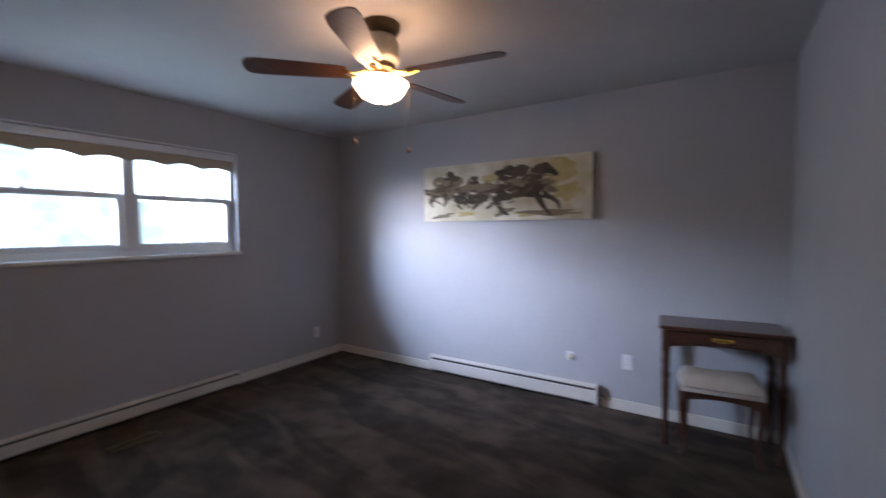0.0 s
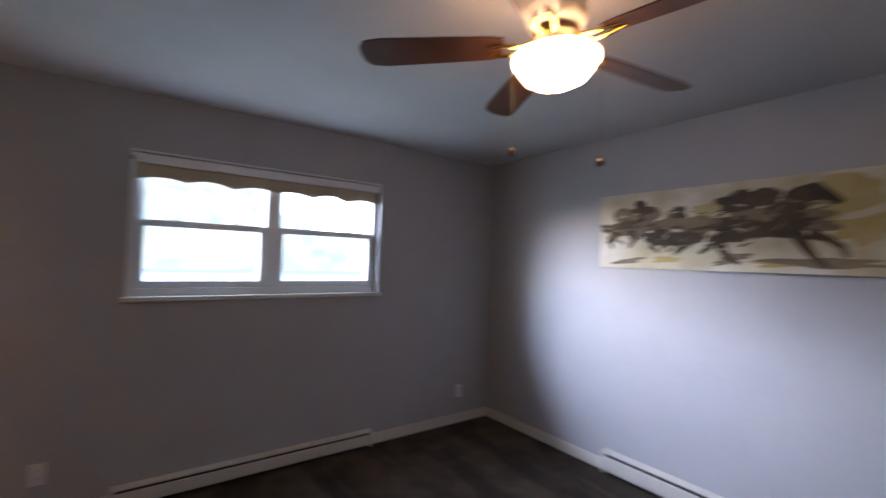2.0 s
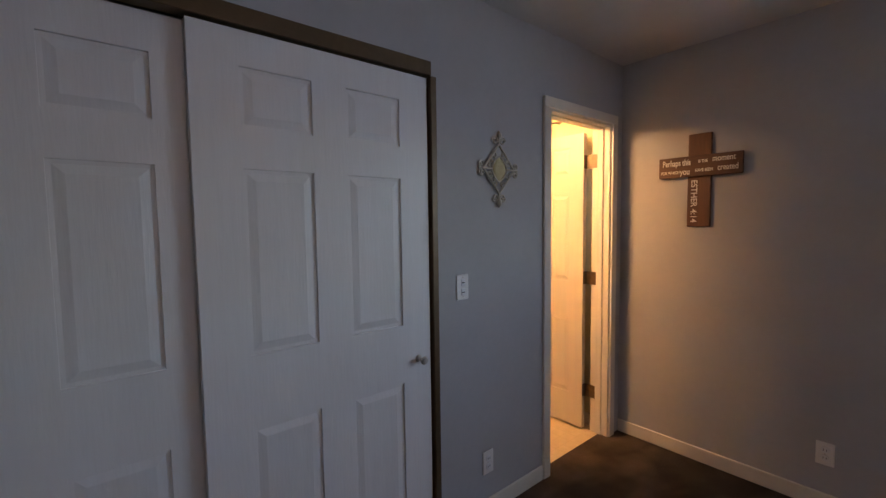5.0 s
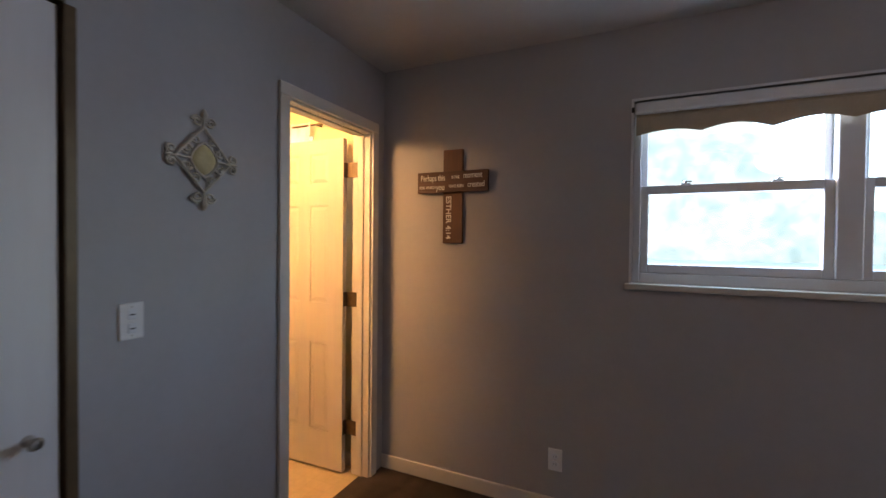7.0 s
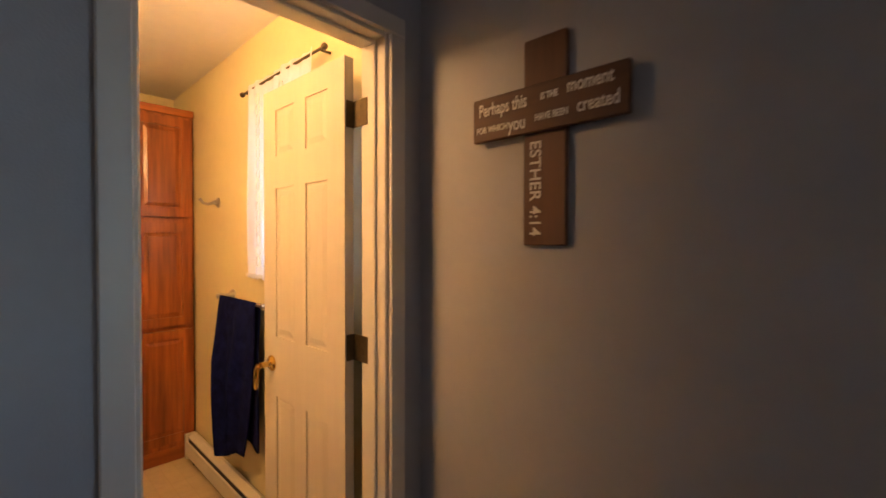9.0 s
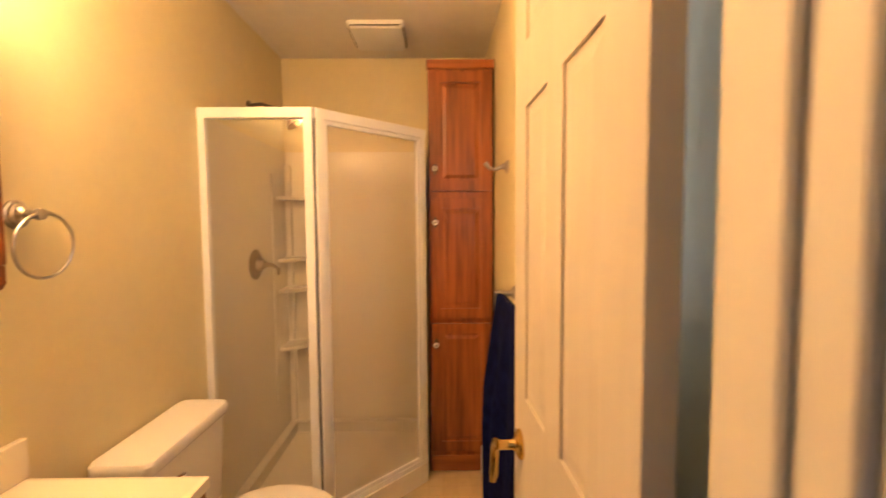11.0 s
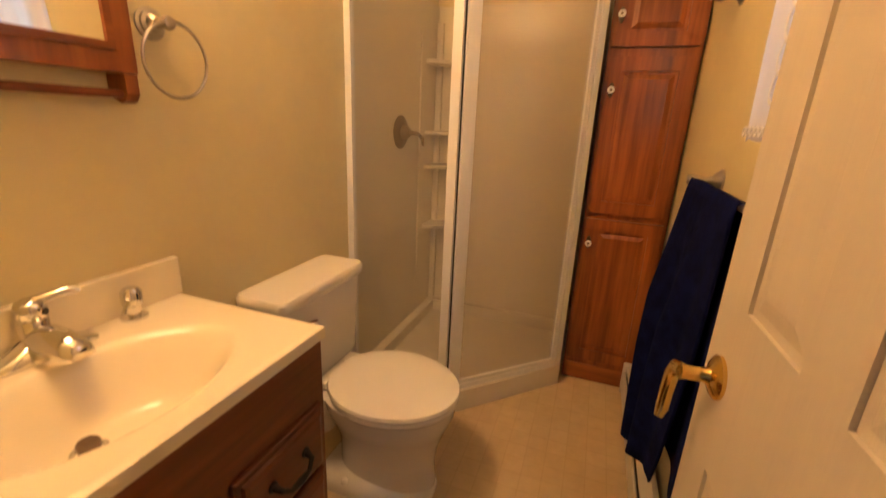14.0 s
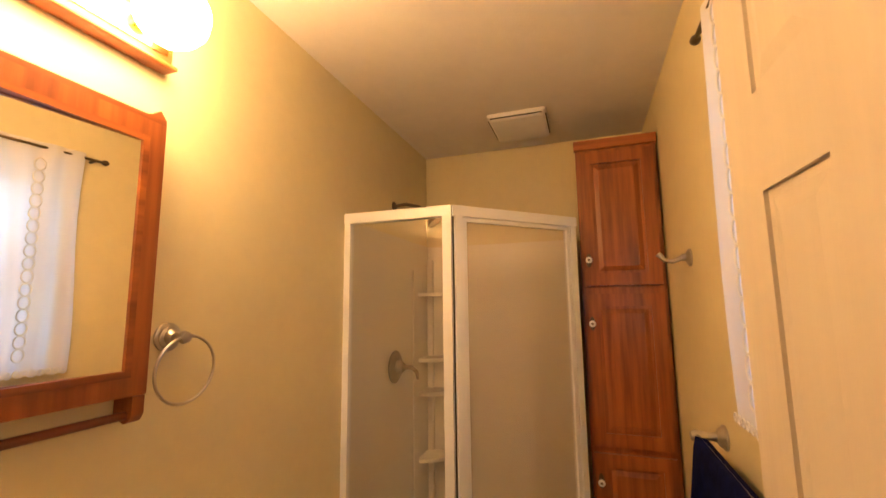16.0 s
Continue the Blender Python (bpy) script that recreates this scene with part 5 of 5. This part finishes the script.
# corner shelf tower
tw = bmesh.new()
add_box(tw, XBW + 0.0125, XBW + 0.04, YBS + 0.0125, YBS + 0.05, CB, 1.78, 0.006)
part("shelf_tower", tw, SURROUND, sh)
for z in (0.62, 0.98, 1.17, 1.55):
    n = 10
    pts = [(XBW + 0.013, YBS + 0.013)] + [(XBW + 0.013 + 0.19 * math.cos(math.pi / 2 * i / n), YBS + 0.013 + 0.17 * math.sin(math.pi / 2 * i / n)) for i in range(n + 1)]
    part("corner_shelf", extrude_outline(pts, 0.02, lambda u, v, w, z=z: Vector((u, v, z + w))), SURROUND, sh)
part("panel_seam", box(-3.2850, -3.215, YBS + 0.0125, YBS + 0.02, 0.3, 1.7, 0.003), SURROUND, sh)
vv = part("mixer_plate", lathe([(0.082, 0), (0.082, 0.004), (0.07, 0.012), (0.035, 0.016), (0.03, 0.04), (0.022, 0.05), (0.0, 0.052)], (-2.980, YBS + 0.012, 1.186), (0, 1, 0), 32), VALVE, sh, "dark nickel mixer valve", smooth=True)
part("mixer_handle", tube([(-2.980, YBS + 0.058, 1.186), (-2.995, YBS + 0.10, 1.182), (-3.000, YBS + 0.125, 1.16), (-3.000, YBS + 0.13, 1.125)], [0.014, 0.011, 0.010, 0.006], 10), VALVE, vv, smooth=True)
arm_ = part("shower_arm", tube([(-2.985, YBS + 0.002, 2.028), (-2.983, YBS + 0.07, 2.034), (-2.975, YBS + 0.15, 2.012), (-2.965, YBS + 0.215, 1.965)], 0.009, 10), VALVE, sh, smooth=True)
part("shower_head", lathe([(0.012, 0), (0.016, 0.02), (0.038, 0.05), (0.04, 0.062), (0.0, 0.064)], (-2.966, YBS + 0.21, 1.970), (0.03, 0.55, -0.8), 20), VALVE, arm_, smooth=True)
part("arm_flange", lathe([(0.026, 0), (0.026, 0.004), (0.012, 0.012)], (-2.985, YBS + 0.0005, 2.028), (0, 1, 0), 18), VALVE, arm_, smooth=True)

# linen cabinet
lc = thing("linen_cabinet", "tall honey oak linen cabinet with three doors", "cabinet", -3.025, 3.352, 0, 90)
CW, CH, CD = 0.355, 2.27, 0.44
part("case", box(0, CW, 0.02, CD, 0.0, CH - 0.001, 0.002), OAK, lc)
part("face_frame", wall_bm((0, CW), (0.09, CH), [(0.03, CW - 0.03, 0.13, 0.84), (0.03, CW - 0.03, 0.90, 1.53), (0.03, CW - 0.03, 1.59, 2.2)], 0.0, 0.0195, along_x), OAK, lc)
part("toe_board", box(0.0, CW, -0.004, 0.0195, 0, 0.0895, 0.003), OAKX, lc)
part("cornice", box(-0.006, CW + 0.004, -0.012, 0.02, CH - 0.045, CH + 0.004, 0.004), OAKX, lc)
for z0, z1, zk in ((0.125, 0.848, 0.735), (0.878, 1.537, 1.405), (1.575, 2.205, 1.692)):
    db = wall_bm((0.012, CW - 0.016), (z0, z1), [(0.012 + 0.055, CW - 0.016 - 0.055, z0 + 0.055, z1 - 0.055)], -0.02, -0.0005, along_x)
    dr = part("cabinet_door", db, OAK, lc)
    bm = bmesh.new()
    frustum_panel(bm, 0.067, CW - 0.071, z0 + 0.055, z1 - 0.055, -0.010, -1, 0.032, 0.008)
    part("panel", bm, OAK, dr)
    pl = part("back_plate", lathe([(0.012, 0), (0.011, 0.003), (0, 0.0032)], (0.036, -0.0202, zk), (0, -1, 0), 16), OLDBRASS, dr)
    for v in pl.data.vertices:
        v.co.z = zk + (v.co.z - zk) * 2.6
    part("knob", lathe([(0.006, 0), (0.006, 0.012), (0.014, 0.018), (0.015, 0.024), (0.009, 0.028), (0.007, 0.027)], (0.036, -0.023, zk), (0, -1, 0), 18), PORC, pl, "small white porcelain knob", smooth=True)
    part("knob_centre", lathe([(0.006, 0), (0.004, 0.001), (0, 0.001)], (0.036, -0.0505, zk), (0, -1, 0), 12), VALVE, pl)

# wall hook, towel bar, towel
hk = thing("robe_hook", "nickel robe hook on the yellow wall", "hook", -2.585, YBN, 1.648)
part("rosette", lathe([(0.03, 0.0005), (0.03, 0.006), (0.022, 0.012), (0.014, 0.016), (0.012, 0.03)], axis=(0, -1, 0), seg=24), NICKEL, hk, smooth=True)
part("hook_arm", tube([(0, -0.025, 0), (-0.005, -0.055, -0.012), (-0.008, -0.08, -0.006), (-0.01, -0.10, 0.018)], [0.009, 0.008, 0.008, 0.01], 10), NICKEL, hk, smooth=True)
tb = thing("towel_bar", "nickel towel bar on the yellow wall", "towel bar", -2.365, YBN, 1.12)
for x in (0, 0.56):
    part("bar_post", lathe([(0.034, 0.0005), (0.034, 0.006), (0.028, 0.01), (0.024, 0.018), (0.014, 0.024), (0.011, 0.04), (0.014, 0.06), (0.016, 0.075), (0.012, 0.088), (0, 0.09)], (x, 0, 0), (0, -1, 0), 24), NICKEL, tb, smooth=True)
part("rail", tube([(-0.012, -0.072, 0), (0.572, -0.072, 0)], 0.008, 12), NICKEL, tb, smooth=True)

tow = thing("towel", "dark navy bath towel hung over the bar", "towel", -2.365, YBN, 1.12)
bm = bmesh.new()
UN, VN = 36, 60
gridv = []
for i in range(UN + 1):
    u = i / UN
    row = []
    for j in range(VN + 1):
        v = j / VN
        s = v * 1.56
        x = 0.045 + 0.44 * u
        fold = 0.021 * math.sin(u * 11 + 1.0) + 0.008 * math.sin(u * 23)
        front_len = 0.80 + 0.02 * math.sin(u * 6) - 0.05 * u
        if s < 0.70:
            d = 0.70 - s
            y, z = -0.058 + 0.012 * math.sin(u * 9 + 2) * min(1, d * 4), -d
        elif s < 0.735:
            a = (s - 0.70) / 0.035 * math.pi
            y, z = -0.072 + 0.0135 * math.cos(a), 0.0135 * math.sin(a)
        else:
            d = (s - 0.735) / (1.56 - 0.735) * front_len
            y, z = -0.086 - 0.02 * min(1, d * 2) - (fold + 0.01) * min(1, d * 3), -d
            x += 0.20 * (d / 0.80) ** 3 * (0.35 - u)
        row.append(bm.verts.new((x, min(y, -0.012), z)))
    gridv.append(row)
for i in range(UN):
    for j in range(VN):
        bm.faces.new((gridv[i][j], gridv[i + 1][j], gridv[i + 1][j + 1], gridv[i][j + 1]))
cloth = part("towel_cloth", bm, TOWEL, tow, smooth=True, angle=180)
sol = cloth.modifiers.new("thickness", "SOLIDIFY")
sol.thickness, sol.offset = 0.007, 0

# curtain on a rod
rod = thing("curtain_rod", "thin brass curtain rod over the bathroom window", "curtain rod", -1.71, YBN, 2.155)
part("rail", tube([(-0.37, -0.05, 0), (0.37, -0.05, 0)], 0.006, 10), OLDBRASS, rod, smooth=True)
for s in (-1, 1):
    part("bracket", tube([(s * 0.35, -0.001, 0), (s * 0.35, -0.05, 0)], 0.006, 8), OLDBRASS, rod)
    part("finial", lathe([(0.006, 0), (0.012, 0.01), (0.013, 0.02), (0.006, 0.03), (0.0, 0.034)], (s * 0.37, -0.05, 0), (s, 0, 0), 14), OLDBRASS, rod, smooth=True)
cu = thing("curtain", "sheer white window curtain with lace edging", "curtain", -1.71, YBN, 2.155)
bm = bmesh.new()
UN, VN = 110, 24
gv = []
for i in range(UN + 1):
    u = i / UN
    row = []
    for j in range(VN + 1):
        v = j / VN
        x = -0.31 + 0.62 * u + 0.012 * math.sin(v * 5 + u * 3)
        y = -0.052 - 0.012 * math.sin(u * 46 + 0.6 * math.sin(v * 4)) * (0.4 + 0.6 * v) - 0.006 * math.sin(u * 13 + v * 3)
        z = 0.02 - 0.93 * v - (0.008 * abs(math.sin(u * 60)) if j == VN else 0)
        row.append(bm.verts.new((x, y, z)))
    gv.append(row)
for i in range(UN):
    for j in range(VN):
        bm.faces.new((gv[i][j], gv[i + 1][j], gv[i + 1][j + 1], gv[i][j + 1]))
part("sheer_cloth", bm, SHEER, cu, smooth=True, angle=180)
lace = bmesh.new()
for cx in (-0.15, 0.08):
    for k in range(16):
        add_tube(lace, [(cx + 0.018 * math.cos(2 * math.pi * i / 14), -0.0755, -0.08 - 0.05 * k + 0.024 * math.sin(2 * math.pi * i / 14)) for i in range(14)], 0.003, 5, True)
for k in range(25):
    add_tube(lace, [(-0.30 + 0.0245 * k + 0.009 * math.cos(2 * math.pi * i / 10), -0.066, -0.899 + 0.009 * math.sin(2 * math.pi * i / 10)) for i in range(10)], 0.002, 5, True)
part("lace_trim", lace, LACE, cu, "white lace chain embroidery")

# ceiling vent fan
ve = thing("ceiling_vent", "white square bathroom exhaust fan cover", "exhaust fan", -3.135, 3.08, H)
part("cover", loft([rect_ring(0.165, -0.15, 0.15, -0.001, 0.02), rect_ring(0.165, -0.15, 0.15, -0.014, 0.02), rect_ring(0.15, -0.135, 0.135, -0.034, 0.02), rect_ring(0.145, -0.13, 0.13, -0.036, 0.02)]), VINYLW, ve, smooth=True)
for s in (-1, 1):
    for k in range(2):
        part("louvre", box(s * 0.158 - 0.004, s * 0.158 + 0.004, -0.13, 0.13, -0.026 + 0.010 * k, -0.022 + 0.010 * k), DARK, ve)
    part("louvre", box(-0.13, 0.13, s * 0.143 - 0.004, s * 0.143 + 0.004, -0.024, -0.019), DARK, ve)

baseboard_heater(-2.975, YBN - 0.014, 0, 1.25, "beige electric baseboard heater under the towel")

# ---- outdoors ----
solo("ground", box(-400, 400, YN + 0.17, 700, -0.7, -0.5), GRASS, "mown green lawn outside the windows", "lawn", "structure")


solo("road", box(-300, 300, 9, 57, -0.499, -0.47), CONCRETE, "pale sunlit concrete drive across the lawn", "road", "structure")

# far woods: a flat sheet that glows in place of daylight on leaves
woods = bmesh.new()
low, high = [], []
for i in range(601):
    x = -60 + 0.3 * i
    hill = 9.0 + 12.0 / (1 + math.exp(-(x - 0.5) / 1.4)) - 16.2 / (1 + math.exp(-(x - 12.5) / 1.9))
    top_z = hill * (1 + 0.10 * noise.noise(Vector((x * 0.12, 3.1, 0))) + 0.09 * noise.noise(Vector((x * 0.5, 7.7, 0))) + 0.10 * noise.noise(Vector((x * 1.4, 1.3, 0))) + 0.07 * noise.noise(Vector((x * 4.0, 5.3, 0))))
    low.append(woods.verts.new((x, 58, -0.6)))
    high.append(woods.verts.new((x, 58, top_z)))
for i in range(600):
    woods.faces.new((low[i], low[i + 1], high[i + 1], high[i]))
solo("backdrop", woods, WOODS_GLOW, "pale far woods sheet with daylight put in as glow", "woods", "structure")
